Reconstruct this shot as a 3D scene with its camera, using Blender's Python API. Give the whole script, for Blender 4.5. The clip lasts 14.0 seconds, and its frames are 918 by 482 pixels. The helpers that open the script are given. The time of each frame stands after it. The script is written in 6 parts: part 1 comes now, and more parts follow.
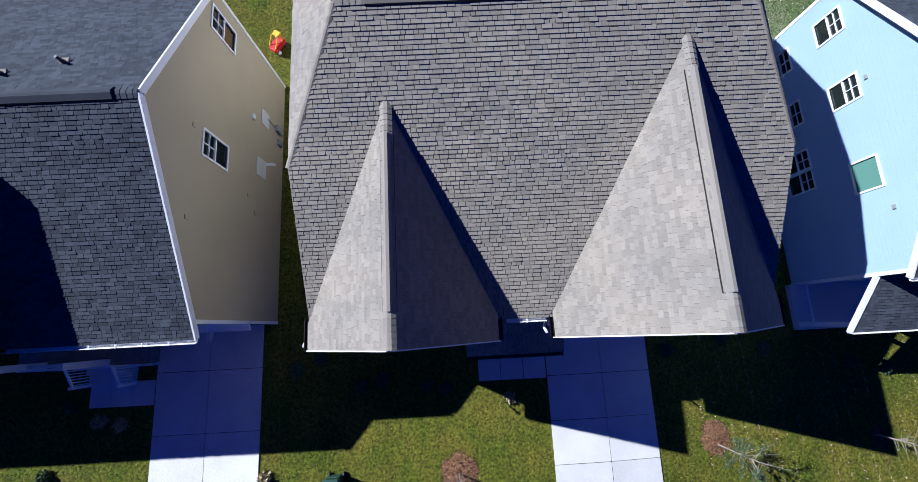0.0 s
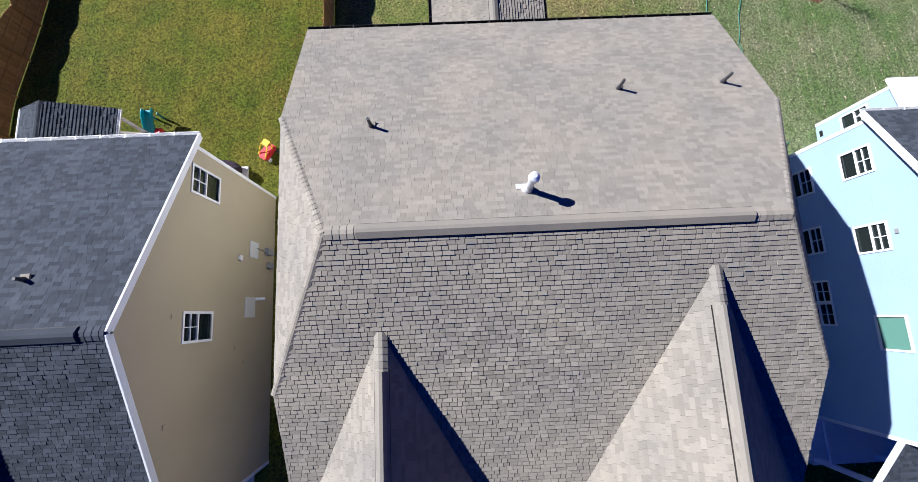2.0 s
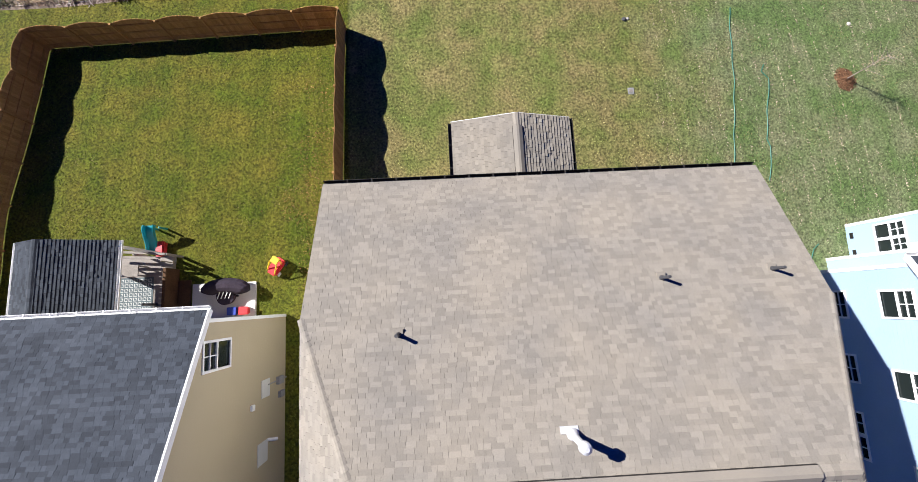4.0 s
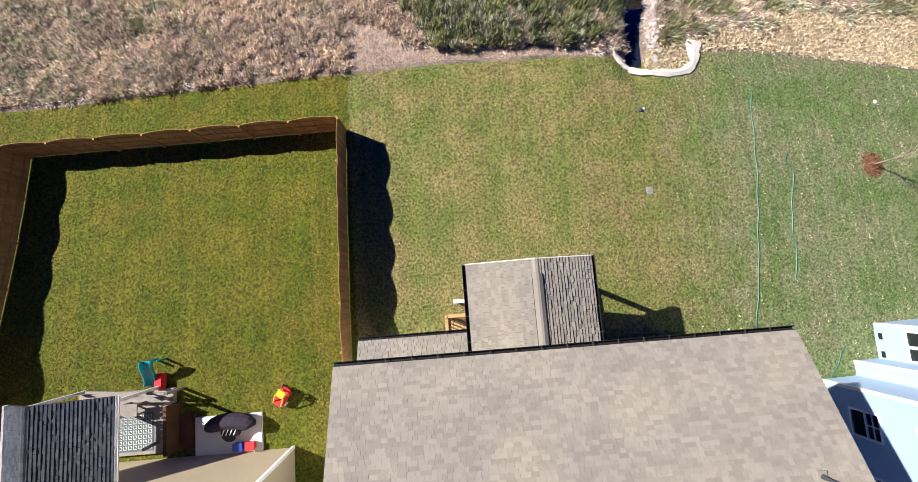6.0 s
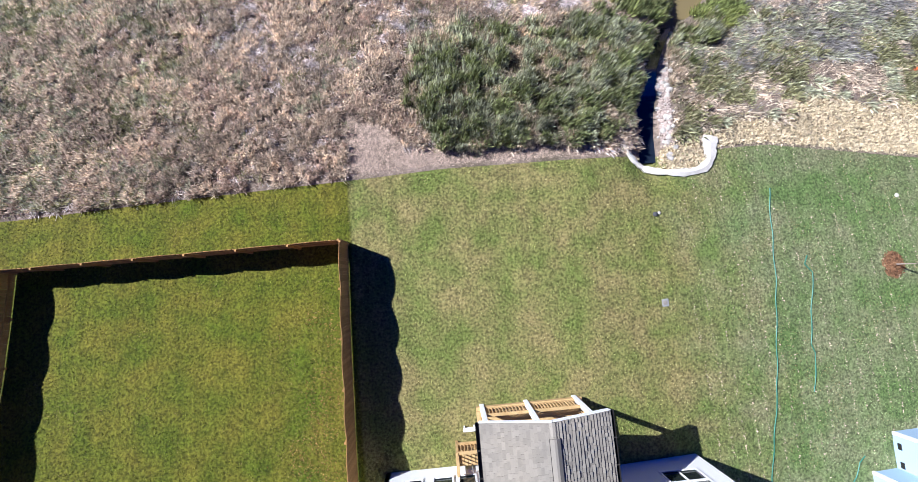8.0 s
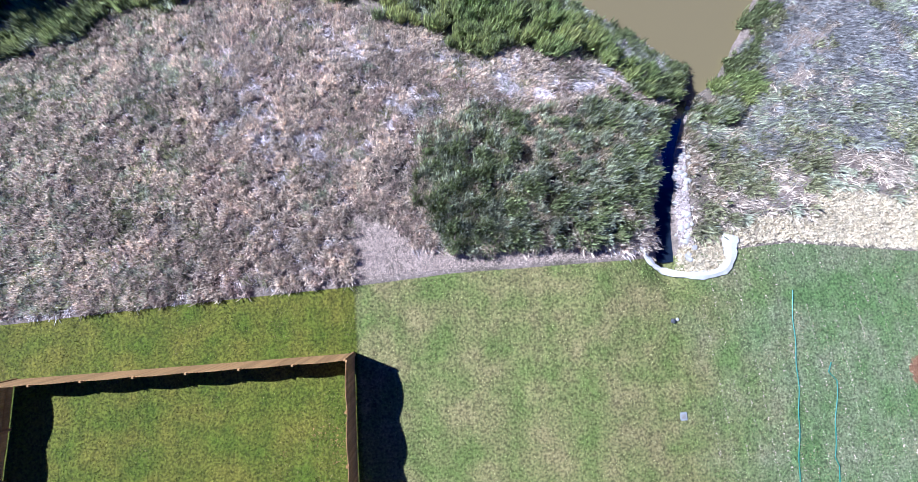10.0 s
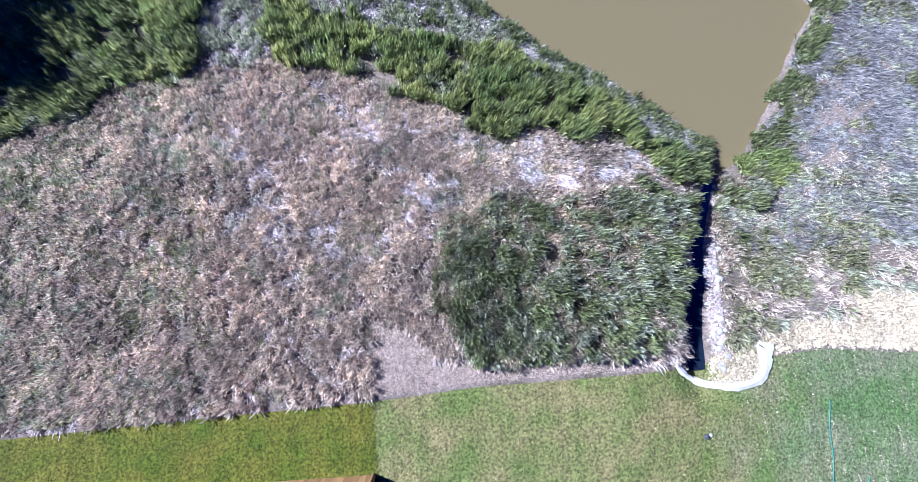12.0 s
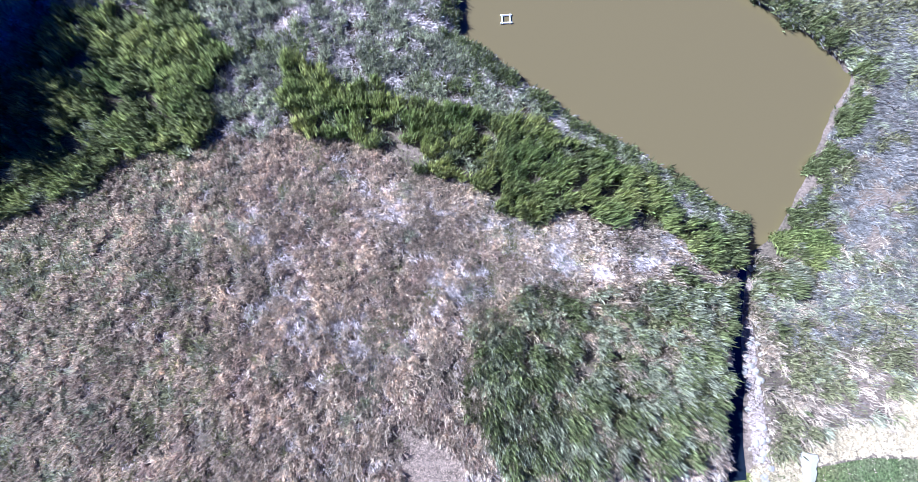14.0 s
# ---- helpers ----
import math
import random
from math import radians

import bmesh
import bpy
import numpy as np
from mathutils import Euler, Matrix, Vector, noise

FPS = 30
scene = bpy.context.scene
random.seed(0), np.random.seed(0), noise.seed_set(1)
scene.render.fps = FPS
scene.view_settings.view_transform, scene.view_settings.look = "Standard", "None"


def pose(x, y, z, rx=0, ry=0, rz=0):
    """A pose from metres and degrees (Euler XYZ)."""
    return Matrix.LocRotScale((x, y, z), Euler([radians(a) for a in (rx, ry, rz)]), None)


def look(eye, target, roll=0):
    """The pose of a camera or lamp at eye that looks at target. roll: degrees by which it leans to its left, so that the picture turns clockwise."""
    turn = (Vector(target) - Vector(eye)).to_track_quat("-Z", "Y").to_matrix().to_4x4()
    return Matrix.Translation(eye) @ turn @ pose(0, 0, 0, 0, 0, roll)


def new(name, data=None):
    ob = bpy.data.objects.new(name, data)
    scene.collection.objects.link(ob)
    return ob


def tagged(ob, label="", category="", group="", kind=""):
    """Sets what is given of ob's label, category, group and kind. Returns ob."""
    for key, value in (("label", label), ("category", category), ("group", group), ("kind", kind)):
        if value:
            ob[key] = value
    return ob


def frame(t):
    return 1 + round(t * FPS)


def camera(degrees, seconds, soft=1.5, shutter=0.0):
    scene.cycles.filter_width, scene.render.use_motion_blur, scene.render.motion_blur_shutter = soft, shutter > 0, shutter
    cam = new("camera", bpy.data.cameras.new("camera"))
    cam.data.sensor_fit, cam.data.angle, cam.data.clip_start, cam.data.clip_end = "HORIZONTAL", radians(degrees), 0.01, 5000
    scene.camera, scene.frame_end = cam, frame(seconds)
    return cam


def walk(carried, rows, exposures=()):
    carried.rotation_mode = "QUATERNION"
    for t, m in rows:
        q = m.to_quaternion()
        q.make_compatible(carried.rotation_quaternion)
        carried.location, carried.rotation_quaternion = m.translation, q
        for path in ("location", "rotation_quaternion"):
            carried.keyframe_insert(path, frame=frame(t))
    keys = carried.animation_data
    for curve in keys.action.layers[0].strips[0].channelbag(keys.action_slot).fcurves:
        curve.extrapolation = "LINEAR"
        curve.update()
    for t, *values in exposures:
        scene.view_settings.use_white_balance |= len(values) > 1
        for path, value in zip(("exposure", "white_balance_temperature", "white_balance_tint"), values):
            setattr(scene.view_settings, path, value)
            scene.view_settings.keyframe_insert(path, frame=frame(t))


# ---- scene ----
cam = camera(94.9, 14.0, soft=0.6)
ROWS = [
    (0.0, 0.608, -0.122, 18.894, 11.34, -0.24, -2.93),
    (0.5, 0.788, 1.445, 18.927, 10.86, -0.29, -2.87),
    (1.0, 0.898, 2.994, 18.954, 10.46, -0.33, -2.79),
    (1.5, 0.904, 4.524, 18.981, 10.13, -0.39, -2.73),
    (2.0, 0.814, 6.032, 19.010, 9.84, -0.47, -2.70),
    (2.5, 0.660, 7.515, 19.041, 9.53, -0.57, -2.69),
    (3.0, 0.482, 8.969, 19.071, 9.19, -0.66, -2.71),
    (3.5, 0.312, 10.396, 19.091, 8.81, -0.74, -2.76),
    (4.0, 0.174, 11.802, 19.092, 8.42, -0.79, -2.89),
    (4.5, 0.079, 13.206, 19.070, 8.02, -0.80, -3.13),
    (5.0, 0.015, 14.637, 19.023, 7.61, -0.82, -3.49),
    (5.5, -0.040, 16.118, 18.955, 7.18, -0.84, -3.92),
    (6.0, -0.099, 17.649, 18.877, 6.70, -0.91, -4.38),
    (6.5, -0.153, 19.197, 18.800, 6.20, -1.02, -4.77),
    (7.0, -0.182, 20.700, 18.734, 5.72, -1.15, -5.02),
    (7.5, -0.175, 22.105, 18.682, 5.32, -1.26, -5.10),
    (8.0, -0.146, 23.389, 18.641, 5.03, -1.32, -5.01),
    (8.5, -0.115, 24.582, 18.601, 4.88, -1.29, -4.83),
    (9.0, -0.090, 25.741, 18.550, 4.84, -1.18, -4.67),
    (9.5, -0.067, 26.922, 18.481, 4.84, -1.03, -4.62),
    (10.0, -0.052, 28.150, 18.394, 4.85, -0.90, -4.67),
    (10.5, -0.080, 29.415, 18.289, 4.80, -0.83, -4.77),
    (11.0, -0.196, 30.684, 18.169, 4.68, -0.85, -4.81),
    (11.5, -0.417, 31.924, 18.035, 4.50, -0.94, -4.72),
    (12.0, -0.711, 33.122, 17.887, 4.27, -1.07, -4.52),
    (12.5, -1.024, 34.295, 17.729, 4.02, -1.22, -4.28),
    (13.0, -1.319, 35.476, 17.567, 3.76, -1.34, -4.10),
    (13.5, -1.592, 36.689, 17.407, 3.51, -1.42, -4.00),
    (14.0, -1.862, 37.934, 17.250, 3.30, -1.47, -3.99),
]
EXPOSURES = [(0.0, 0.82, 5000, 12), (2.0, 1.03, 5350, 11), (4.0, 1.1, 5700, 11), (6.4, 1.16, 5900, 12), (7.5, 1.2, 5700, 12), (8.5, 1.25, 4800, 11), (11.0, 1.4, 4500, 16), (14.0, 1.4, 4500, 14)]
walk(cam, [(t, pose(x, y, z, rx, ry, rz)) for t, x, y, z, rx, ry, rz in ROWS], EXPOSURES)

# ---- light ----
SUN_FROM = Vector((-1.15, 0.555, 0.94)).normalized()
world = bpy.data.worlds.new("sky")
scene.world = world
world.use_nodes = True
sky = world.node_tree.nodes.new("ShaderNodeTexSky")
sky.sky_type, sky.sun_disc = "NISHITA", False
sky.ozone_density, sky.dust_density, sky.air_density = 4.0, 0.2, 0.8
sky.sun_elevation = math.asin(SUN_FROM.z)
sky.sun_rotation = math.atan2(SUN_FROM.x, SUN_FROM.y)
deep = world.node_tree.nodes.new("ShaderNodeMix")
deep.data_type, deep.blend_type = "RGBA", "MULTIPLY"
deep.inputs[0].default_value, deep.inputs[7].default_value = 1.0, (0.008, 0.40, 2.4, 1)
world.node_tree.links.new(sky.outputs[0], deep.inputs[6])
world.node_tree.links.new(deep.outputs[2], world.node_tree.nodes["Background"].inputs[0])
world.node_tree.nodes["Background"].inputs[1].default_value = 0.012
sun_data = bpy.data.lights.new("sun", "SUN")
sun_data.energy, sun_data.angle, sun_data.color = 5.0, radians(0.5), (1.0, 0.90, 0.76)
sun = new("sun", sun_data)
sun.matrix_world = look(SUN_FROM * 80, (0, 0, 0))


# ---- materials ----
def mat(name, c, c2=None, rough=0.85, var=0.25, coarse=1.5, fine=30.0, bump=0.25, dist=0.01, metal=0.0, island=0.0, per_object=0.0, stretch=(1, 1, 1), laps=0.0, streak=0.0, thin=0.0):
    m = bpy.data.materials.new(name)
    m.use_nodes = True
    nt = m.node_tree
    N, L = nt.nodes.new, nt.links.new
    b = nt.nodes["Principled BSDF"]
    b.inputs["Roughness"].default_value, b.inputs["Metallic"].default_value = rough, metal
    b.inputs["Specular IOR Level"].default_value = 0.5 if rough < 0.7 else 0.2
    co, mp = N("ShaderNodeTexCoord"), N("ShaderNodeMapping")
    mp.inputs["Scale"].default_value = stretch
    L(co.outputs["Object"], mp.inputs["Vector"])
    tex = []
    for s in (coarse, fine):
        n = N("ShaderNodeTexNoise")
        n.inputs["Scale"].default_value, n.inputs["Detail"].default_value = s, 4
        L(mp.outputs[0], n.inputs["Vector"])
        tex.append(n)
    c2 = c2 or tuple(v * (1 - 1.5 * var) for v in c)
    ramp = N("ShaderNodeMapRange")
    ramp.inputs[1].default_value, ramp.inputs[2].default_value = 0.33, 0.67
    L(tex[0].outputs[0], ramp.inputs[0])
    mix = N("ShaderNodeMix")
    mix.data_type = "RGBA"
    mix.inputs[6].default_value, mix.inputs[7].default_value = (*c, 1), (*c2, 1)
    L(ramp.outputs[0], mix.inputs[0])
    value = N("ShaderNodeMapRange")
    value.inputs[1].default_value, value.inputs[2].default_value = 0.34, 0.66
    value.inputs[3].default_value, value.inputs[4].default_value = 1 - var, 1 + var
    L(tex[1].outputs[0], value.inputs[0])
    hsv = N("ShaderNodeHueSaturation")
    L(mix.outputs[2], hsv.inputs["Color"])
    last = value.outputs[0]
    for amount, node, out in ((island, "ShaderNodeNewGeometry", "Random Per Island"), (per_object, "ShaderNodeObjectInfo", "Random")):
        if amount:
            r, k, mul = N(node), N("ShaderNodeMapRange"), N("ShaderNodeMath")
            k.inputs[3].default_value, k.inputs[4].default_value = 1 - amount, 1 + amount
            mul.operation = "MULTIPLY"
            L(r.outputs[out], k.inputs[0]), L(k.outputs[0], mul.inputs[0]), L(last, mul.inputs[1])
            last = mul.outputs[0]
    if streak:
        w, k, mul = N("ShaderNodeTexNoise"), N("ShaderNodeMapRange"), N("ShaderNodeMath")
        m2 = N("ShaderNodeMapping")
        m2.inputs["Scale"].default_value = (3.2, 0.16, 1)
        L(co.outputs["Object"], m2.inputs[0]), L(m2.outputs[0], w.inputs["Vector"])
        w.inputs["Scale"].default_value = 1.0
        k.inputs[1].default_value, k.inputs[2].default_value = 0.3, 0.7
        k.inputs[3].default_value, k.inputs[4].default_value = 1 - streak, 1 + streak
        mul.operation = "MULTIPLY"
        L(w.outputs[0], k.inputs[0]), L(k.outputs[0], mul.inputs[0]), L(last, mul.inputs[1])
        last = mul.outputs[0]
    L(last, hsv.inputs["Value"])
    L(hsv.outputs[0], b.inputs["Base Color"])
    height = tex[1].outputs[0]
    if laps:
        sep, fr, add = N("ShaderNodeSeparateXYZ"), N("ShaderNodeMath"), N("ShaderNodeMath")
        L(co.outputs["Object"], sep.inputs[0])
        fr.operation, fr.inputs[1].default_value = "MODULO", laps
        div = N("ShaderNodeMath")
        div.operation, div.inputs[1].default_value = "MULTIPLY", -1.0 / laps
        plus = N("ShaderNodeMath")
        plus.inputs[1].default_value = 50 * laps
        L(sep.outputs[2], plus.inputs[0]), L(plus.outputs[0], fr.inputs[0]), L(fr.outputs[0], div.inputs[0])
        sc = N("ShaderNodeMath")
        sc.operation, sc.inputs[1].default_value = "MULTIPLY", 0.15
        L(tex[1].outputs[0], sc.inputs[0])
        L(div.outputs[0], add.inputs[0]), L(sc.outputs[0], add.inputs[1])
        height = add.outputs[0]
    bp = N("ShaderNodeBump")
    bp.inputs["Strength"].default_value, bp.inputs["Distance"].default_value = bump, dist
    L(height, bp.inputs["Height"]), L(bp.outputs[0], b.inputs["Normal"])
    if thin:
        tr, blend = N("ShaderNodeBsdfTranslucent"), N("ShaderNodeMixShader")
        blend.inputs[0].default_value = thin
        L(hsv.outputs[0], tr.inputs[0]), L(b.outputs[0], blend.inputs[1]), L(tr.outputs[0], blend.inputs[2])
        L(blend.outputs[0], nt.nodes["Material Output"].inputs[0])
    return m


SHINGLE = mat("brown_grey_shingle", (0.272, 0.243, 0.198), (0.222, 0.204, 0.176), rough=0.95, var=0.12, coarse=0.6, fine=60, bump=0.15, island=0.13)
SHINGLE_PIECE = mat("brown_grey_shingle_piece", (0.272, 0.243, 0.198), (0.222, 0.204, 0.176), rough=0.95, var=0.12, coarse=0.6, fine=60, bump=0.5, per_object=0.22)
SLATE = mat("slate_blue_shingle", (0.058, 0.066, 0.080), (0.044, 0.051, 0.063), rough=0.95, var=0.14, coarse=0.7, fine=60, bump=0.5, island=0.28)
DECKING = mat("dark_roof_deck", (0.05, 0.045, 0.042), rough=0.95)
BEIGE = mat("beige_siding", (0.44, 0.375, 0.25), rough=0.7, var=0.05, coarse=0.5, laps=0.16, bump=0.35, dist=0.012)
BLUE = mat("light_blue_siding", (0.34, 0.46, 0.61), rough=0.65, var=0.04, coarse=0.5, laps=0.16, bump=0.35, dist=0.012)
WHITE = mat("white_paint", (0.8, 0.8, 0.79), rough=0.5, var=0.04, coarse=2)
GREYWALL = mat("white_siding", (0.76, 0.76, 0.75), rough=0.65, var=0.04, coarse=0.5, laps=0.16, bump=0.35, dist=0.012)
GUTTER = mat("dark_gutter_metal", (0.03, 0.027, 0.026), rough=0.45, metal=0.4, var=0.1)
CONCRETE = mat("pale_concrete", (0.64, 0.63, 0.60), (0.57, 0.56, 0.53), rough=0.9, var=0.07, coarse=0.8, fine=25, bump=0.15, per_object=0.05)
FENCE = mat("cedar_board", (0.40, 0.235, 0.085), (0.32, 0.18, 0.065), rough=0.85, var=0.18, coarse=2, fine=20, stretch=(4, 4, 0.6), per_object=0.18)
LUMBER = mat("yellow_pine_lumber", (0.52, 0.36, 0.17), (0.42, 0.28, 0.12), rough=0.8, var=0.12, coarse=3, per_object=0.1)
GREYWOOD = mat("weathered_board", (0.30, 0.27, 0.24), rough=0.9, var=0.15, coarse=3)
LAWN = mat("lawn_turf", (0.066, 0.086, 0.006), (0.112, 0.102, 0.012), rough=0.95, var=0.5, coarse=0.7, fine=9, bump=0.9, dist=0.05, streak=0.12)
SOIL = mat("dry_basin_soil", (0.22, 0.17, 0.14), (0.11, 0.09, 0.065), rough=0.95, var=0.35, coarse=0.5, fine=8, bump=0.9, dist=0.06)


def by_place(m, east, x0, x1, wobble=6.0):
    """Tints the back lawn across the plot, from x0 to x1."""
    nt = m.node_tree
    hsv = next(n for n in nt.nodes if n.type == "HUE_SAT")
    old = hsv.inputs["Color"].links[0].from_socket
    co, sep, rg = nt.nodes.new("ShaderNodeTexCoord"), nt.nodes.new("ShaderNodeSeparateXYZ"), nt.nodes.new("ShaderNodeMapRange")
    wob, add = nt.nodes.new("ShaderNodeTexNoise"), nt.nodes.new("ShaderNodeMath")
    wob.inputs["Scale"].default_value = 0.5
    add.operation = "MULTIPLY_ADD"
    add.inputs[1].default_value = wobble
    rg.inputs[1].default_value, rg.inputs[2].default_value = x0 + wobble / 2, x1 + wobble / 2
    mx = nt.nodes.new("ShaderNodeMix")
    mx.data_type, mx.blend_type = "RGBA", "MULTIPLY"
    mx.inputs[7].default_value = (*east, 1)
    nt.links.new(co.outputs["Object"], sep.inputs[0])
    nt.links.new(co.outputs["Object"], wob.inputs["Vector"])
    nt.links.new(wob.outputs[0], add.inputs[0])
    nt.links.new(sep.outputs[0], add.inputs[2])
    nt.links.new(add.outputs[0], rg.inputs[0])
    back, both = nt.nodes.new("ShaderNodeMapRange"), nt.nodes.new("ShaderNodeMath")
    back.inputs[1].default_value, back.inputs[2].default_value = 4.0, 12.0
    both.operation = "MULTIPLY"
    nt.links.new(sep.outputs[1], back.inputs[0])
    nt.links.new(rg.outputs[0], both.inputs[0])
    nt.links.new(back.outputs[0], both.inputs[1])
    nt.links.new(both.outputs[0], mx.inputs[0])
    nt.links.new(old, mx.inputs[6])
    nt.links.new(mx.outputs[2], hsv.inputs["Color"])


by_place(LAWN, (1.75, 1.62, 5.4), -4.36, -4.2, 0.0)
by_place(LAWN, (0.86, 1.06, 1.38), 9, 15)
GLASS = bpy.data.materials.new("window_glass")
GLASS.use_nodes = True
GLASS.node_tree.nodes["Principled BSDF"].inputs["Base Color"].default_value = (0.015, 0.02, 0.02, 1)
GLASS.node_tree.nodes["Principled BSDF"].inputs["Roughness"].default_value = 0.04
GREENGLASS = bpy.data.materials.new("green_tinted_blind")
GREENGLASS.use_nodes = True
GREENGLASS.node_tree.nodes["Principled BSDF"].inputs["Base Color"].default_value = (0.12, 0.25, 0.20, 1)
GREENGLASS.node_tree.nodes["Principled BSDF"].inputs["Roughness"].default_value = 0.08


# ---- building helpers ----
AT = {}


def thing(name, loc, label, category, group="", kind=""):
    ob = new(name)
    ob.empty_display_size = 0.2
    ob.location = loc
    AT[ob.name] = Matrix.Translation(loc)
    return tagged(ob, label, category, group, kind)


def hang(ob, parent):
    if parent is not None:
        ob.parent = parent
        ob.matrix_parent_inverse = AT.get(parent.name, Matrix()).inverted()
    return ob


def part(name, bm, material, parent=None, label=""):
    me = bpy.data.meshes.new(name)
    bmesh.ops.recalc_face_normals(bm, faces=bm.faces)
    bm.to_mesh(me)
    bm.free()
    me.materials.append(material)
    return tagged(hang(new(name, me), parent), label)


def raw(name, verts, faces, material, parent=None, label=""):
    me = bpy.data.meshes.new(name)
    me.from_pydata(verts, [], faces)
    me.update()
    me.materials.append(material)
    return tagged(hang(new(name, me), parent), label)


def box(x0, x1, y0, y1, z0, z1, bm=None, bevel=0.0):
    own = bmesh.new()
    v = [own.verts.new((x, y, z)) for x in (x0, x1) for y in (y0, y1) for z in (z0, z1)]
    for f in ((0, 1, 3, 2), (4, 6, 7, 5), (0, 4, 5, 1), (2, 3, 7, 6), (0, 2, 6, 4), (1, 5, 7, 3)):
        own.faces.new([v[i] for i in f])
    if bevel:
        bmesh.ops.bevel(own, geom=own.edges[:], offset=bevel, segments=2, affect="EDGES")
    if bm is None:
        return own
    me = bpy.data.meshes.new("tmp")
    own.to_mesh(me)
    own.free()
    bm.from_mesh(me)
    bpy.data.meshes.remove(me)
    return bm


def beam(a, b, w, h, bm=None):
    """A square bar from a to b, w wide and h high."""
    bm = bm or bmesh.new()
    a, b = Vector(a), Vector(b)
    d = (b - a).normalized()
    side = d.cross(Vector((0, 0, 1)))
    side = side.normalized() if side.length > 1e-4 else Vector((1, 0, 0))
    up = side.cross(d)
    v = [bm.verts.new(p + side * sx * w / 2 + up * sz * h / 2) for p in (a, b) for sx, sz in ((-1, -1), (1, -1), (1, 1), (-1, 1))]
    for f in ((0, 1, 2, 3), (7, 6, 5, 4), (0, 4, 5, 1), (1, 5, 6, 2), (2, 6, 7, 3), (3, 7, 4, 0)):
        bm.faces.new([v[i] for i in f])
    return bm


def tube(points, radius, bm=None, sides=8, caps=True):
    """A round bar along points; radius is one number or one for each point."""
    bm = bm or bmesh.new()
    points = [Vector(p) for p in points]
    rad = radius if isinstance(radius, (list, tuple)) else [radius] * len(points)
    rings = []
    for i, p in enumerate(points):
        d = (points[min(i + 1, len(points) - 1)] - points[max(i - 1, 0)]).normalized()
        s = d.cross(Vector((0.31, 0.2, 0.93))).normalized()
        q = s.cross(d)
        rings.append([bm.verts.new(p + (s * math.cos(a) + q * math.sin(a)) * rad[i]) for a in (2 * math.pi * k / sides for k in range(sides))])
    for r0, r1 in zip(rings, rings[1:]):
        for k in range(sides):
            bm.faces.new((r0[k], r0[(k + 1) % sides], r1[(k + 1) % sides], r1[k]))
    if caps:
        bm.faces.new(rings[0][::-1]), bm.faces.new(rings[-1])
    return bm


def prism(poly, n, depth, bm=None):
    """A slab: the 3D polygon poly, thickened by depth against n."""
    bm = bm or bmesh.new()
    n = Vector(n).normalized() * depth
    top = [bm.verts.new(Vector(p)) for p in poly]
    low = [bm.verts.new(Vector(p) - n) for p in poly]
    bm.faces.new(top), bm.faces.new(low[::-1])
    for i in range(len(poly)):
        j = (i + 1) % len(poly)
        bm.faces.new((top[i], low[i], low[j], top[j]))
    return bm


def clip(poly, edges):
    """Cuts a convex 2D polygon by the half-planes (a, b, c): a*s + b*r <= c."""
    for a, b, c in edges:
        if not poly:
            return poly
        res = []
        for i in range(len(poly)):
            p, q = poly[i - 1], poly[i]
            dp, dq = a * p[0] + b * p[1] - c, a * q[0] + b * q[1] - c
            if (dp <= 0) != (dq <= 0):
                k = dp / (dp - dq)
                res.append((p[0] + k * (q[0] - p[0]), p[1] + k * (q[1] - p[1])))
            if dq <= 0:
                res.append(q)
        poly = res
    return poly


def half_planes(poly):
    area = sum(poly[i - 1][0] * poly[i][1] - poly[i][0] * poly[i - 1][1] for i in range(len(poly)))
    sign = 1 if area > 0 else -1
    res = []
    for i in range(len(poly)):
        p, q = poly[i - 1], poly[i]
        a, b = sign * (q[1] - p[1]), -sign * (q[0] - p[0])
        res.append((a, b, a * p[0] + b * p[1]))
    return res


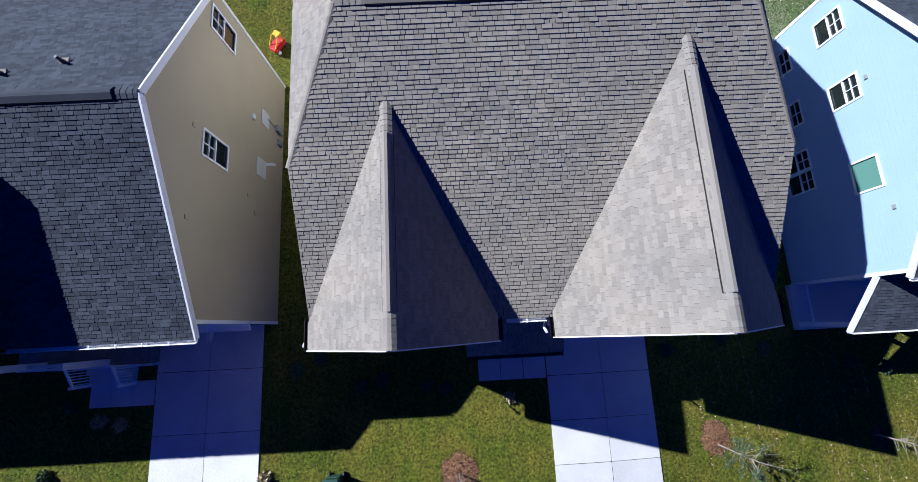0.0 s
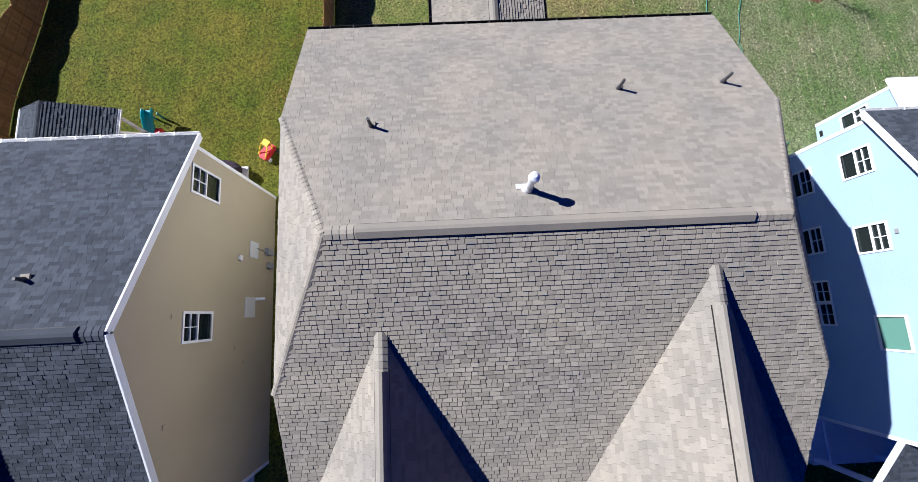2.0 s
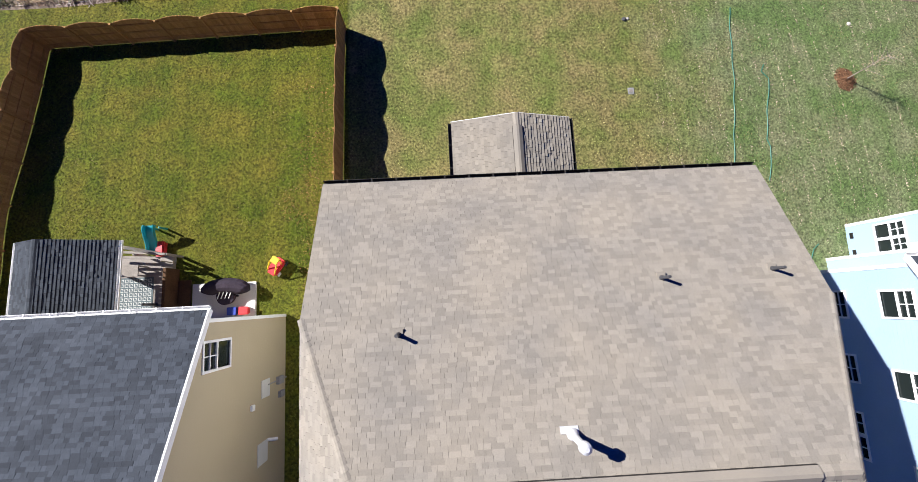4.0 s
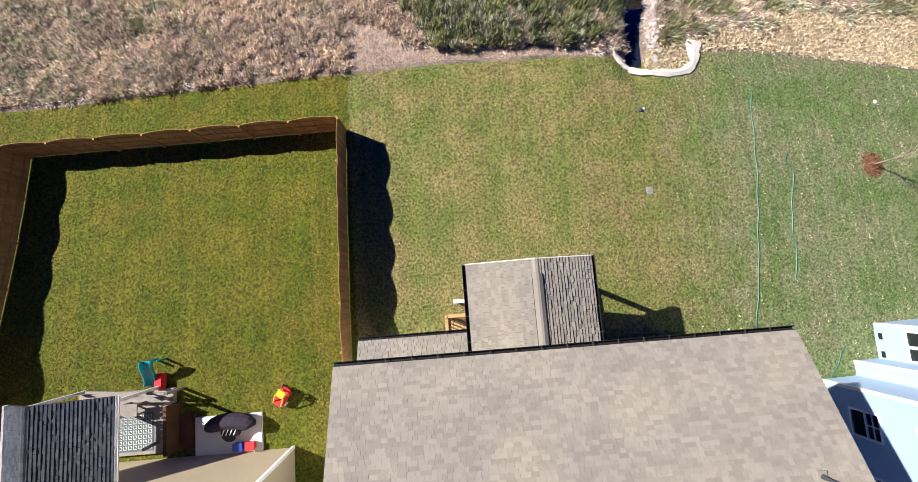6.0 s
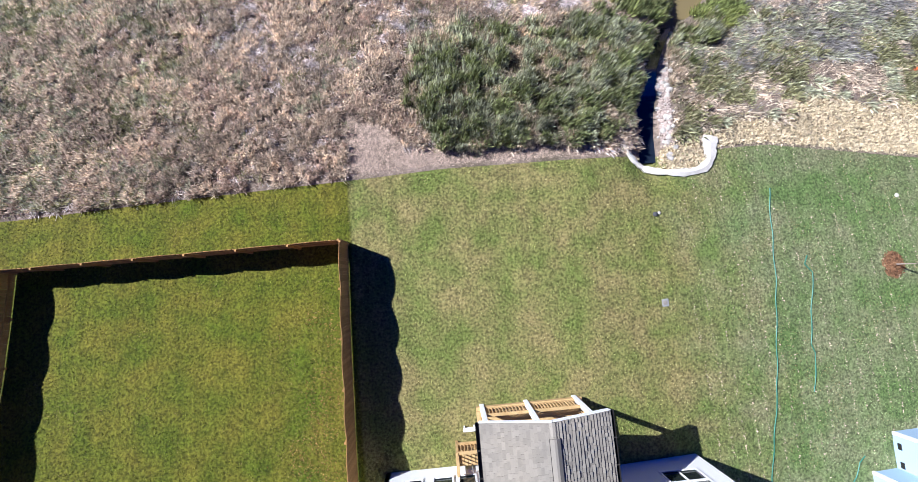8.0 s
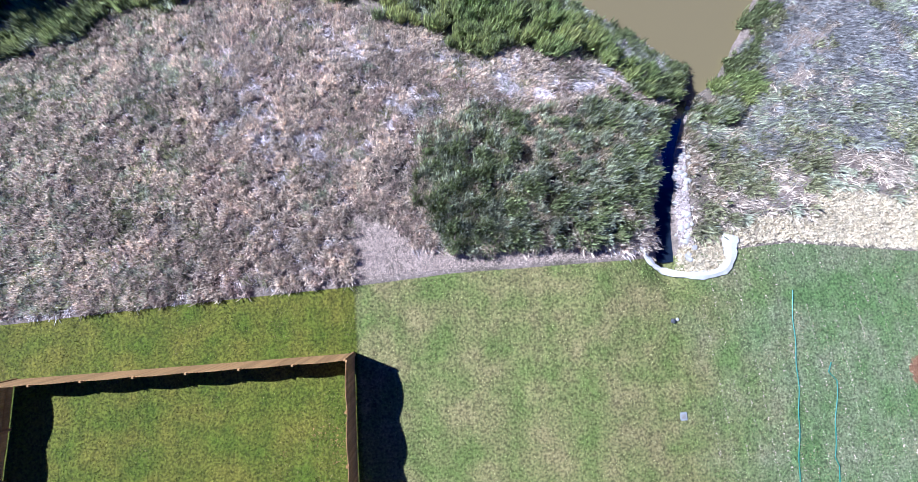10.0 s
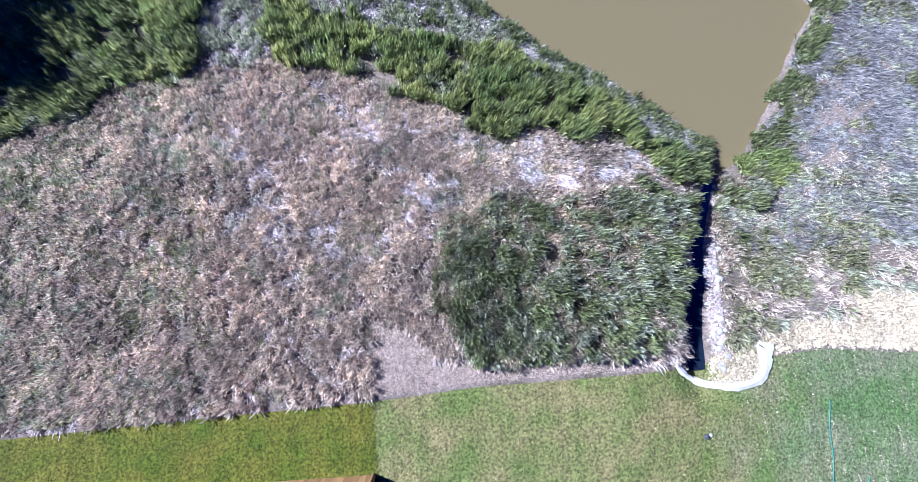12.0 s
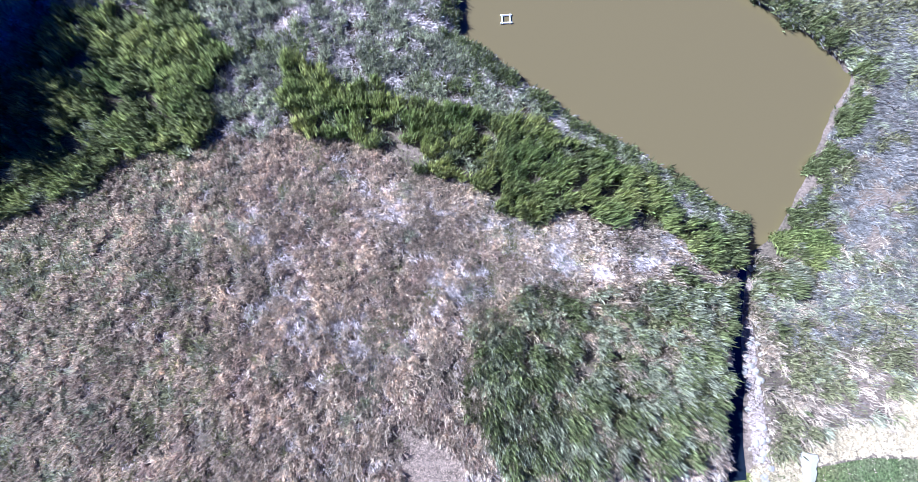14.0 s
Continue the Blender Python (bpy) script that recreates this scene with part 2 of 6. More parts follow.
def shingles(parent, corners, material, low, seed, pieces=None, piece_mat=None, exposure=0.12, thick=0.017, gap=0.011):
    """Courses of shingles on the convex roof plane given by its corners; low: two of its corners, the line of the courses.
    pieces: a box (s0, s1, r0, r1) in the plane whose shingles become objects of their own."""
    rnd = random.Random(seed)
    O, u = Vector(low[0]), (Vector(low[1]) - Vector(low[0])).normalized()
    n = Vector((0, 0, 0))
    cs = [Vector(c) for c in corners]
    for i in range(1, len(cs) - 1):
        n += (cs[i] - cs[0]).cross(cs[i + 1] - cs[0])
    n.normalize()
    if n.z < 0:
        n = -n
    w = n.cross(u).normalized()
    if w.z < 0:
        w = -w
    flat = [((c - O).dot(u), (c - O).dot(w)) for c in cs]
    cuts = half_planes(flat)
    s_min, s_max = min(p[0] for p in flat), max(p[0] for p in flat)
    r_min, r_max = min(p[1] for p in flat), max(p[1] for p in flat)
    verts, faces, made = [], [], 0
    r = r_min - 0.02
    while r < r_max:
        s = s_min - rnd.random() * 0.3
        while s < s_max:
            wd = rnd.choice((0.13, 0.16, 0.2, 0.24, 0.28))
            lift = (rnd.uniform(0.8, 1.35) if rnd.random() < 0.86 else rnd.uniform(0.25, 0.5)) * thick
            quad = clip([(s, r), (s + wd - gap, r), (s + wd - gap, r + exposure), (s, r + exposure)], cuts)
            if len(quad) > 2:
                top = []
                for a, b in quad:
                    h = lift * (1 - (b - r) / exposure) + 0.003
                    top.append(O + u * a + w * b + n * h)
                bot = [O + u * a + w * b - n * 0.004 for a, b in quad]
                k = len(top)
                fc = [tuple(range(k))] + [(i, i + k, (i + 1) % k + k, (i + 1) % k) for i in range(k)]
                if pieces and made < 300 and pieces[0] <= s <= pieces[1] and pieces[2] <= r <= pieces[3] and k == 4:
                    raw("shingle", top + bot, fc, piece_mat, parent)
                    made += 1
                else:
                    base = len(verts)
                    verts += top + bot
                    faces += [tuple(i + base for i in f) for f in fc]
            s += wd
        r += exposure
    ob = raw("shingles", verts, faces, material, parent)
    ob["kind"] = "stuff"
    return ob


def wall(parent, name, axis, at, thick, a0, a1, z0, z1, holes, material, gable=None):
    """A wall in the plane axis = at, going thick inwards (sign), with openings (a0, a1, z0, z1); gable: (a, z) of its peak."""
    bm = bmesh.new()
    us = sorted({a0, a1, *[h[0] for h in holes], *[h[1] for h in holes]})
    zs = sorted({z0, z1, *[h[2] for h in holes], *[h[3] for h in holes]})
    lo, hi = min(at, at + thick), max(at, at + thick)
    grid = {}

    def corner(i, j, d):
        if (i, j, d) not in grid:
            grid[i, j, d] = bm.verts.new((d, us[i], zs[j]) if axis == "x" else (us[i], d, zs[j]))
        return grid[i, j, d]

    solid = set()
    for i in range(len(us) - 1):
        for j in range(len(zs) - 1):
            cu, cz = (us[i] + us[i + 1]) / 2, (zs[j] + zs[j + 1]) / 2
            if not any(h[0] < cu < h[1] and h[2] < cz < h[3] for h in holes):
                solid.add((i, j))
    for i, j in solid:
        for d in (lo, hi):
            bm.faces.new((corner(i, j, d), corner(i + 1, j, d), corner(i + 1, j + 1, d), corner(i, j + 1, d)))
        for di, dj, p, q in ((-1, 0, (i, j), (i, j + 1)), (1, 0, (i + 1, j), (i + 1, j + 1)), (0, -1, (i, j), (i + 1, j)), (0, 1, (i, j + 1), (i + 1, j + 1))):
            if (i + di, j + dj) not in solid:
                bm.faces.new((corner(*p, lo), corner(*q, lo), corner(*q, hi), corner(*p, hi)))
    if gable:
        pts = [(a0, z1), (a1, z1), gable] if isinstance(gable[0], float) else [(a0, z1), (a1, z1), *gable]
        p3 = [(hi, a, z) if axis == "x" else (a, hi, z) for a, z in pts]
        part("gable", prism(p3, (1, 0, 0) if axis == "x" else (0, 1, 0), hi - lo), material, parent)
    return part(name, bm, material, parent)


def window(parent, axis, at, out, a0, a1, z0, z1, split="slider", glass=None):
    """A window: white frame with panes. out: +1 or -1, the way that it faces."""
    def bx(u0, u1, d0, d1, v0, v1, bm=None, bevel=0.0):
        d0, d1 = sorted((at + out * d0, at + out * d1))
        return box(d0, d1, u0, u1, v0, v1, bm, bevel) if axis == "x" else box(u0, u1, d0, d1, v0, v1, bm, bevel)
    f = 0.075
    bm = bx(a0 - f, a1 + f, -0.06, 0.035, z1, z1 + f)
    for u0, u1, v0, v1 in ((a0 - f, a1 + f, z0 - f, z0), (a0 - f, a0, z0, z1), (a1, a1 + f, z0, z1)):
        bx(u0, u1, -0.06, 0.034, v0, v1, bm)
    frame_ob = part("window", bm, WHITE, parent, "white framed window")
    mid = (z0 + z1) / 2
    halves = [(z0, mid), (mid, z1)] if split != "one" else [(z0, z1)]
    if split != "one":
        part("meeting_rail", bx(a0, a1, -0.05, 0.02, mid - 0.03, mid + 0.03), WHITE, frame_ob)
    for k, (h0, h1) in enumerate(halves):
        if split == "cross":
            part("glazing_bar", bx((a0 + a1) / 2 - 0.025, (a0 + a1) / 2 + 0.025, -0.045, 0.012, h0, h1), WHITE, frame_ob)
        if split == "hung" and k == 1:
            part("glazing_bar", bx((a0 + a1) / 2 - 0.014, (a0 + a1) / 2 + 0.014, -0.045, 0.008, h0, h1), WHITE, frame_ob)
            part("glazing_bar", bx(a0, a1, -0.043, 0.007, (h0 + h1) / 2 - 0.014, (h0 + h1) / 2 + 0.014), WHITE, frame_ob)
        part("pane", bx(a0, a1, -0.04 - 0.008 * k, -0.03 - 0.008 * k, h0, h1), glass or GLASS, frame_ob, "dark reflecting pane")
    return frame_ob


def gutter(parent, a, b, out, material, clips=True, name="gutter"):
    """A gutter along an eave from a to b, with hanger clips; out: the way away from the house."""
    a, b, o = Vector(a), Vector(b), Vector(out)
    bm = bmesh.new()
    w = 0.13
    prof = [(0.0, 0.0), (0.0, -0.12), (0.09, -0.12), (w, -0.03), (w, 0.0), (w - 0.012, 0.0), (w - 0.02, -0.03), (0.085, -0.105), (0.012, -0.105), (0.012, 0.0)]
    r0 = [bm.verts.new(a + o * p + Vector((0, 0, q))) for p, q in prof]
    r1 = [bm.verts.new(b + o * p + Vector((0, 0, q))) for p, q in prof]
    for i in range(len(prof)):
        j = (i + 1) % len(prof)
        bm.faces.new((r0[i], r0[j], r1[j], r1[i]))
    bm.faces.new(r0[::-1]), bm.faces.new(r1)
    g = part(name, bm, material, parent)
    if clips:
        n = max(2, int((b - a).length / 0.75))
        for i in range(1, n):
            p = a + (b - a) * i / n
            part("hanger", beam(p - o * 0.02 + Vector((0, 0, 0.012)), p + o * (w + 0.012) + Vector((0, 0, 0.004)), 0.035, 0.012), material if material is WHITE else DECKING, g)
    return g


def ridge_cap(parent, a, b, material, width=0.16, drop=0.07, lift=0.02):
    """Bent cap shingles over a hip or ridge from a to b."""
    a, b = Vector(a), Vector(b)
    d = (b - a).normalized()
    side = d.cross(Vector((0, 0, 1))).normalized()
    n = int((b - a).length / 0.16) + 1
    verts, faces = [], []
    for i in range(n):
        p, q = a + (b - a) * i / n, a + (b - a) * min((i + 1.25) / n, 1)
        h0, h1 = lift + 0.014, lift
        k = len(verts)
        for pt, h in ((p, h1), (q, h0)):
            verts += [pt - side * width + Vector((0, 0, h - drop)), pt - side * width * 0.3 + Vector((0, 0, h - 0.004)), pt + side * width * 0.3 + Vector((0, 0, h - 0.004)), pt + side * width + Vector((0, 0, h - drop))]
        for j in range(3):
            faces.append((k + j, k + j + 1, k + j + 5, k + j + 4))
        faces.append((k + 4, k + 5, k + 6, k + 7))
    ob = raw("cap_shingles", verts, faces, material, parent)
    ob["kind"] = "stuff"
    return ob


def ridge_vent(parent, a, b, pitch, material):
    """A raised, shingled ridge vent with open sides."""
    a, b = Vector(a), Vector(b)
    side = (b - a).normalized().cross(Vector((0, 0, 1))).normalized()
    bm = bmesh.new()
    w = 0.17
    prof = [(-w, -w * pitch + 0.035), (-w, -w * pitch + 0.07), (-0.04, 0.085), (0.04, 0.085), (w, -w * pitch + 0.07), (w, -w * pitch + 0.035), (0, 0.03)]
    r0 = [bm.verts.new(a + side * p + Vector((0, 0, q))) for p, q in prof]
    r1 = [bm.verts.new(b + side * p + Vector((0, 0, q))) for p, q in prof]
    for i in range(len(prof)):
        j = (i + 1) % len(prof)
        bm.faces.new((r0[i], r0[j], r1[j], r1[i]))
    bm.faces.new(r0[::-1]), bm.faces.new(r1)
    v = part("ridge_vent", bm, material, parent)
    for sgn in (-1, 1):
        p = side * sgn * (w + 0.004) + Vector((0, 0, -w * pitch + 0.03))
        part("vent_slot", beam(a + p, b + p, 0.012, 0.045), GUTTER, v)
    return v


# ---- ground ----
def smooth(t):
    t = np.clip(t, 0, 1)
    return t * t * (3 - 2 * t)


POND = [(-0.5, 53.5), (-0.5, 50.7), (2.0, 48.7), (5.5, 45.6), (9.1, 43.3), (14.6, 39.2), (15.0, 38.5), (16.6, 38.6), (18.4, 41.3), (20.3, 44.8), (21.9, 47.0), (20.0, 49.3), (16.4, 52.0), (13.0, 58.0), (4.0, 62.0), (-2.0, 59.0)]
DITCH = [(9.7, 28.0), (9.85, 29.3), (10.1, 30.6), (10.7, 32.2), (11.4, 33.5), (12.3, 34.8), (13.2, 36.0), (14.2, 37.3), (15.4, 38.6)]


def seg_dist(x, y, pts, closed):
    d = np.full(np.shape(x), 1e9)
    inside = np.zeros(np.shape(x), bool)
    for i in range(len(pts) if closed else len(pts) - 1):
        (ax, ay), (bx, by) = pts[i], pts[(i + 1) % len(pts)]
        k = np.clip(((x - ax) * (bx - ax) + (y - ay) * (by - ay)) / ((bx - ax) ** 2 + (by - ay) ** 2), 0, 1)
        d = np.minimum(d, np.hypot(x - ax - k * (bx - ax), y - ay - k * (by - ay)))
        if closed:
            inside ^= ((ay > y) != (by > y)) & (x < (bx - ax) * (y - ay) / (by - ay + 1e-12) + ax)
    return np.where(inside, -d, d) if closed else d


def ground_z(x, y):
    x, y = np.asarray(x, float), np.asarray(y, float)
    z = np.interp(y, [-60, 14, 17, 22, 25, 28, 30, 33, 36, 45, 60, 90], [0.25, 0.25, 0.45, 0.45, 0.25, 0.05, -0.3, -1.2, -2.2, -5.0, -4.6, -2.0])
    z = z - 0.09 * np.clip(np.minimum(x, 30) - 6, 0, None) * np.clip(1 - (y - 28) / 10, 0, 1)
    z = z - 0.05 * np.clip(-5 - x, 0, 14) * smooth((y - 15) / 8) * (1 - smooth((y - 30) / 8))
    sd = seg_dist(x, y, POND, True)
    z = np.where(sd < 0, -5.6 + 0.5 * np.maximum(sd, -1.6), np.minimum(z, -5.6 + np.maximum(0.55 * sd, 0.06 + 0.25 * sd)))
    z = np.where((sd > 0) & (sd < 14), np.maximum(z, -5.6 + np.minimum(0.1 + sd * 0.3, 0.5)), z)
    z = z - 0.75 * np.exp(-(seg_dist(x, y, DITCH, False) / 0.72) ** 2)
    return z


def gz(x, y):
    return float(ground_z(x, y))


def edge_y(x):
    """How far the mown lawn's edge lies from y = 28."""
    return np.interp(x, [-40, -19.5, -12, -4.3, 0, 8.3, 11, 15.6, 24, 40], [-0.6, -0.35, -0.1, 0.08, 0.3, 0.25, 0.3, 0.45, -0.7, -2.5])


gx = np.concatenate([[-900, -400, -150, -80], np.arange(-50, 50.01, 0.5), [80, 150, 400, 900]])
gy = np.concatenate([[-900, -400, -150, -70], np.arange(-40, 75.01, 0.5), [110, 200, 400, 900]])
GX, GY = np.meshgrid(gx, gy)
GY = GY + edge_y(GX) * np.exp(-((GY - 28) / 4.0) ** 2)
GZ = ground_z(GX, GY)
nx, ny = len(gx), len(gy)
verts = np.stack([GX, GY, GZ], -1).reshape(-1, 3)
idx = np.arange(nx * ny).reshape(ny, nx)
quads = np.stack([idx[:-1, :-1], idx[:-1, 1:], idx[1:, 1:], idx[1:, :-1]], -1).reshape(-1, 4)
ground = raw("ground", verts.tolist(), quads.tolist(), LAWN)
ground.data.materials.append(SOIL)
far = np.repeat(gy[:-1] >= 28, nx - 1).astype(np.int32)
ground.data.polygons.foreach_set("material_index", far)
ground.data.polygons.foreach_set("use_smooth", np.ones(len(far), bool))
tagged(ground, "mown lawn falling to a scrubby basin beyond", "ground", kind="structure")

WATER = bpy.data.materials.new("muddy_water")
WATER.use_nodes = True
wb = WATER.node_tree.nodes["Principled BSDF"]
wb.inputs["Base Color"].default_value, wb.inputs["Roughness"].default_value = (0.19, 0.138, 0.066, 1), 0.1
wn, wbp = WATER.node_tree.nodes.new("ShaderNodeTexNoise"), WATER.node_tree.nodes.new("ShaderNodeBump")
wn.inputs["Scale"].default_value, wbp.inputs["Strength"].default_value, wbp.inputs["Distance"].default_value = 2.5, 0.05, 0.02
silt, silt_mix = WATER.node_tree.nodes.new("ShaderNodeTexNoise"), WATER.node_tree.nodes.new("ShaderNodeMix")
silt.inputs["Scale"].default_value, silt_mix.data_type = 0.12, "RGBA"
silt_mix.inputs[6].default_value, silt_mix.inputs[7].default_value = (0.150, 0.118, 0.052, 1), (0.205, 0.163, 0.082, 1)
WATER.node_tree.links.new(silt.outputs[0], silt_mix.inputs[0])
WATER.node_tree.links.new(silt_mix.outputs[2], wb.inputs["Base Color"])
WATER.node_tree.links.new(wn.outputs[0], wbp.inputs["Height"])
WATER.node_tree.links.new(wbp.outputs[0], wb.inputs["Normal"])
raw_pond = raw("water", [(-6, 36, -5.6), (26, 36, -5.6), (26, 66, -5.6), (-6, 66, -5.6)], [(0, 1, 2, 3)], WATER)
tagged(raw_pond, "still muddy brown pond water", "pond", kind="structure")


# ---- main house ----
def slope_z(y):
    return 9.86 - 0.473 * abs(y - 7.93)


house = thing("house", (3.2, 7.9, 0.25), "large white two-storey house with brown-grey shingle roof", "house")
XW, XE, YF, YR, YB = -3.74, 10.09, 0.0, 7.93, 15.7
RW, RE = -2.03, 8.47
ZE, ZR = slope_z(YF), 9.86
S1, S2 = 4.25, 11.6
main_south = [(XW, YF, ZE), (XE, YF, ZE), (XE, S1, slope_z(S1)), (RE, YR, ZR), (RW, YR, ZR), (XW, S1, slope_z(S1))]
main_north = [(XW, YB, slope_z(YB)), (XE, YB, slope_z(YB)), (XE, S2, slope_z(S2)), (RE, YR, ZR), (RW, YR, ZR), (XW, S2, slope_z(S2))]
hip_w = [(XW, S1, slope_z(S1)), (XW, S2, slope_z(S2)), (RW, YR, ZR)]
hip_e = [(XE, S1, slope_z(S1)), (XE, S2, slope_z(S2)), (RE, YR, ZR)]
for poly, n in ((main_south, (0, -0.43, 0.9)), (main_north, (0, 0.43, 0.9)), (hip_w, (-0.7, 0, 0.7)), (hip_e, (0.7, 0, 0.7))):
    part("roof", prism([Vector(p) - Vector((0, 0, 0.004)) for p in poly], (0, 0, 1), 0.16), DECKING, house)
shingles(house, main_south, SHINGLE, main_south[:2], 1, (4.0, 7.5, 4.2, 6.4), SHINGLE_PIECE, thick=0.021, gap=0.014)
shingles(house, main_north, SHINGLE, main_north[:2], 2, thick=0.011, gap=0.004)
shingles(house, hip_w, SHINGLE, hip_w[:2], 3, thick=0.011, gap=0.004)
shingles(house, hip_e, SHINGLE, hip_e[:2], 4)


def front_gable(xr, zr, half, y_front, y_back, seed):
    z_eave = ZE + 0.08
    pitch = (zr - z_eave) / half
    for sgn in (-1, 1):
        xe = xr + sgn * half
        y_low = max(y_front + 0.3, YR - (9.86 - z_eave) / 0.473)
        poly = [(xe, y_front, z_eave), (xr, y_front, zr), (xr, y_back, zr), (xe, y_low, z_eave)]
        part("roof", prism([Vector(p) - Vector((0, 0, 0.004)) for p in poly], (0, 0, 1), 0.14), DECKING, house)
        shingles(house, poly, SHINGLE, [poly[0], poly[3]], seed + sgn, thick=0.011 if sgn < 0 else 0.0025, gap=0.004)
        g = (xe, y_front, z_eave), (xe, max(y_low, y_front + 0.9), z_eave)
        gutter(house, Vector(g[0]) - Vector((0, 0, 0.03)), Vector(g[1]) - Vector((0, 0, 0.03)), (sgn, 0, 0), GUTTER, False)
        part("rake_trim", beam((xe, y_front - 0.012, z_eave - 0.1), (xr, y_front - 0.012, zr - 0.1), 0.03, 0.18), WHITE, house)
    ridge_cap(house, (xr, y_back, zr), (xr, y_front, zr), SHINGLE)
    ridge_vent(house, (xr, y_back - 0.9, zr), (xr, y_front + 0.9, zr), pitch, SHINGLE)
    wall(house, "wall", "y", y_front + 0.3, 0.2, xr - half + 0.35, xr + half - 0.35, 0.2, z_eave - 0.05, [], GREYWALL, (xr, zr - 0.45))


front_gable(-0.98, 8.82, 2.8, -0.62, 5.7, 11)
front_gable(6.88, 9.38, 3.4, -0.6, 6.86, 15)
wall(house, "wall", "x", XW + 0.3, 0.2, 0.3, 14.95, 0.2, ZE - 0.12, [], GREYWALL, ((11.6, 7.85), (4.25, 7.85)))
wall(house, "wall", "x", XE - 0.3, -0.2, 0.3, 14.75, -0.4, ZE - 0.12, [], GREYWALL, ((11.6, 7.85), (4.25, 7.85)))
wall(house, "wall", "y", 0.35, 0.2, XW + 0.5, XE - 0.5, -0.2, ZE - 0.15, [], GREYWALL)
upper_win = [(-2.0, -1.25, 4.35, 5.6), (-1.1, -0.35, 4.35, 5.6), (3.75, 4.45, 4.75, 5.6), (4.6, 5.3, 4.75, 5.6), (6.4, 7.0, 4.3, 5.6), (7.1, 7.7, 4.3, 5.6)]
wall(house, "wall", "y", 14.95, -0.2, XW + 0.5, XE - 0.3, -0.4, slope_z(14.95) - 0.12, [(7.6, 9.0, 1.3, 2.9), *upper_win], GREYWALL)
for w in upper_win:
    window(house, "y", 14.95, 1, *w, "hung")
window(house, "y", 14.95, 1, 7.6, 9.0, 1.3, 2.9, "cross")
gutter(house, (XW, YB, slope_z(YB) - 0.02), (XE, YB, slope_z(YB) - 0.02), (0, 1, 0), GUTTER)
gutter(house, (2.1, YF, ZE - 0.02), (3.3, YF, ZE - 0.02), (0, -1, 0), WHITE)
for y0 in (S1, S2):
    ridge_cap(house, (XW, y0, slope_z(y0)), (RW, YR, ZR), SHINGLE, 0.09, 0.035, 0.02)
    ridge_cap(house, (XE, y0, slope_z(y0)), (RE, YR, ZR), SHINGLE, 0.09, 0.035, 0.02)
ridge_cap(house, (RW, YR, ZR), (RE, YR, ZR), SHINGLE)
ridge_vent(house, (-1.3, YR, ZR), (7.6, YR, ZR), 0.47, SHINGLE)

# ---- beige neighbour house ----
beige = thing("house", (-13.5, 6.0, 0.2), "beige two-storey house with slate shingle gable roof", "house")
LX, LXW, LY0, LYR, LY1 = -7.03, -27.0, -0.13, 5.98, 11.98
LZ0, LZR, LZ1 = 6.28, 9.33, 6.42
ls = [(LXW, LY0, LZ0), (LX, LY0, LZ0), (LX, LYR, LZR), (LXW, LYR, LZR)]
ln = [(LXW, LY1, LZ1), (LX, LY1, LZ1), (LX, LYR, LZR), (LXW, LYR, LZR)]
for poly in (ls, ln):
    part("roof", prism([Vector(p) - Vector((0, 0, 0.004)) for p in poly], (0, 0, 1), 0.15), DECKING, beige)
shingles(beige, ls, SLATE, ls[:2], 31)
shingles(beige, ln, SLATE, ln[:2], 32, thick=0.011, gap=0.004)
ridge_cap(beige, (LXW, LYR, LZR), (LX, LYR, LZR), SLATE)
ridge_vent(beige, (LXW, LYR, LZR), (-7.65, LYR, LZR), 0.5, SLATE)
part("rake_trim", beam((LX + 0.02, LY0, LZ0 - 0.07), (LX + 0.02, LYR, LZR - 0.07), 0.05, 0.2), WHITE, beige)
part("rake_trim", beam((LX + 0.02, LY1, LZ1 - 0.07), (LX + 0.02, LYR, LZR - 0.07), 0.05, 0.2), WHITE, beige)
gutter(beige, (LXW, LY0, LZ0 - 0.02), (LX, LY0, LZ0 - 0.02), (0, -1, 0), WHITE)
gutter(beige, (LXW, LY1, LZ1 - 0.02), (LX, LY1, LZ1 - 0.02), (0, 1, 0), WHITE)
WX = -7.17
wall(beige, "wall", "x", WX, -0.2, 0.4, 11.65, 0.0, 6.35, [(5.62, 6.42, 4.95, 6.35), (10.2, 11.0, 4.9, 6.35)], BEIGE, (6.0, 9.14))
window(beige, "x", WX, 1, 5.62, 6.42, 4.95, 6.35, "hung")
window(beige, "x", WX, 1, 10.2, 11.0, 4.9, 6.35, "hung")
wall(beige, "wall", "y", 0.4, 0.2, -26.8, WX - 0.2, 0.0, 6.2, [], BEIGE)
wall(beige, "wall", "y", 11.65, -0.2, -26.8, WX - 0.2, 0.0, 6.2, [], BEIGE)
part("corner_board", box(WX - 0.1, WX + 0.02, 0.33, 0.45, 0.1, 6.2), WHITE, beige)
part("corner_board", box(WX - 0.1, WX + 0.02, 11.6, 11.72, 0.1, 6.2), WHITE, beige)

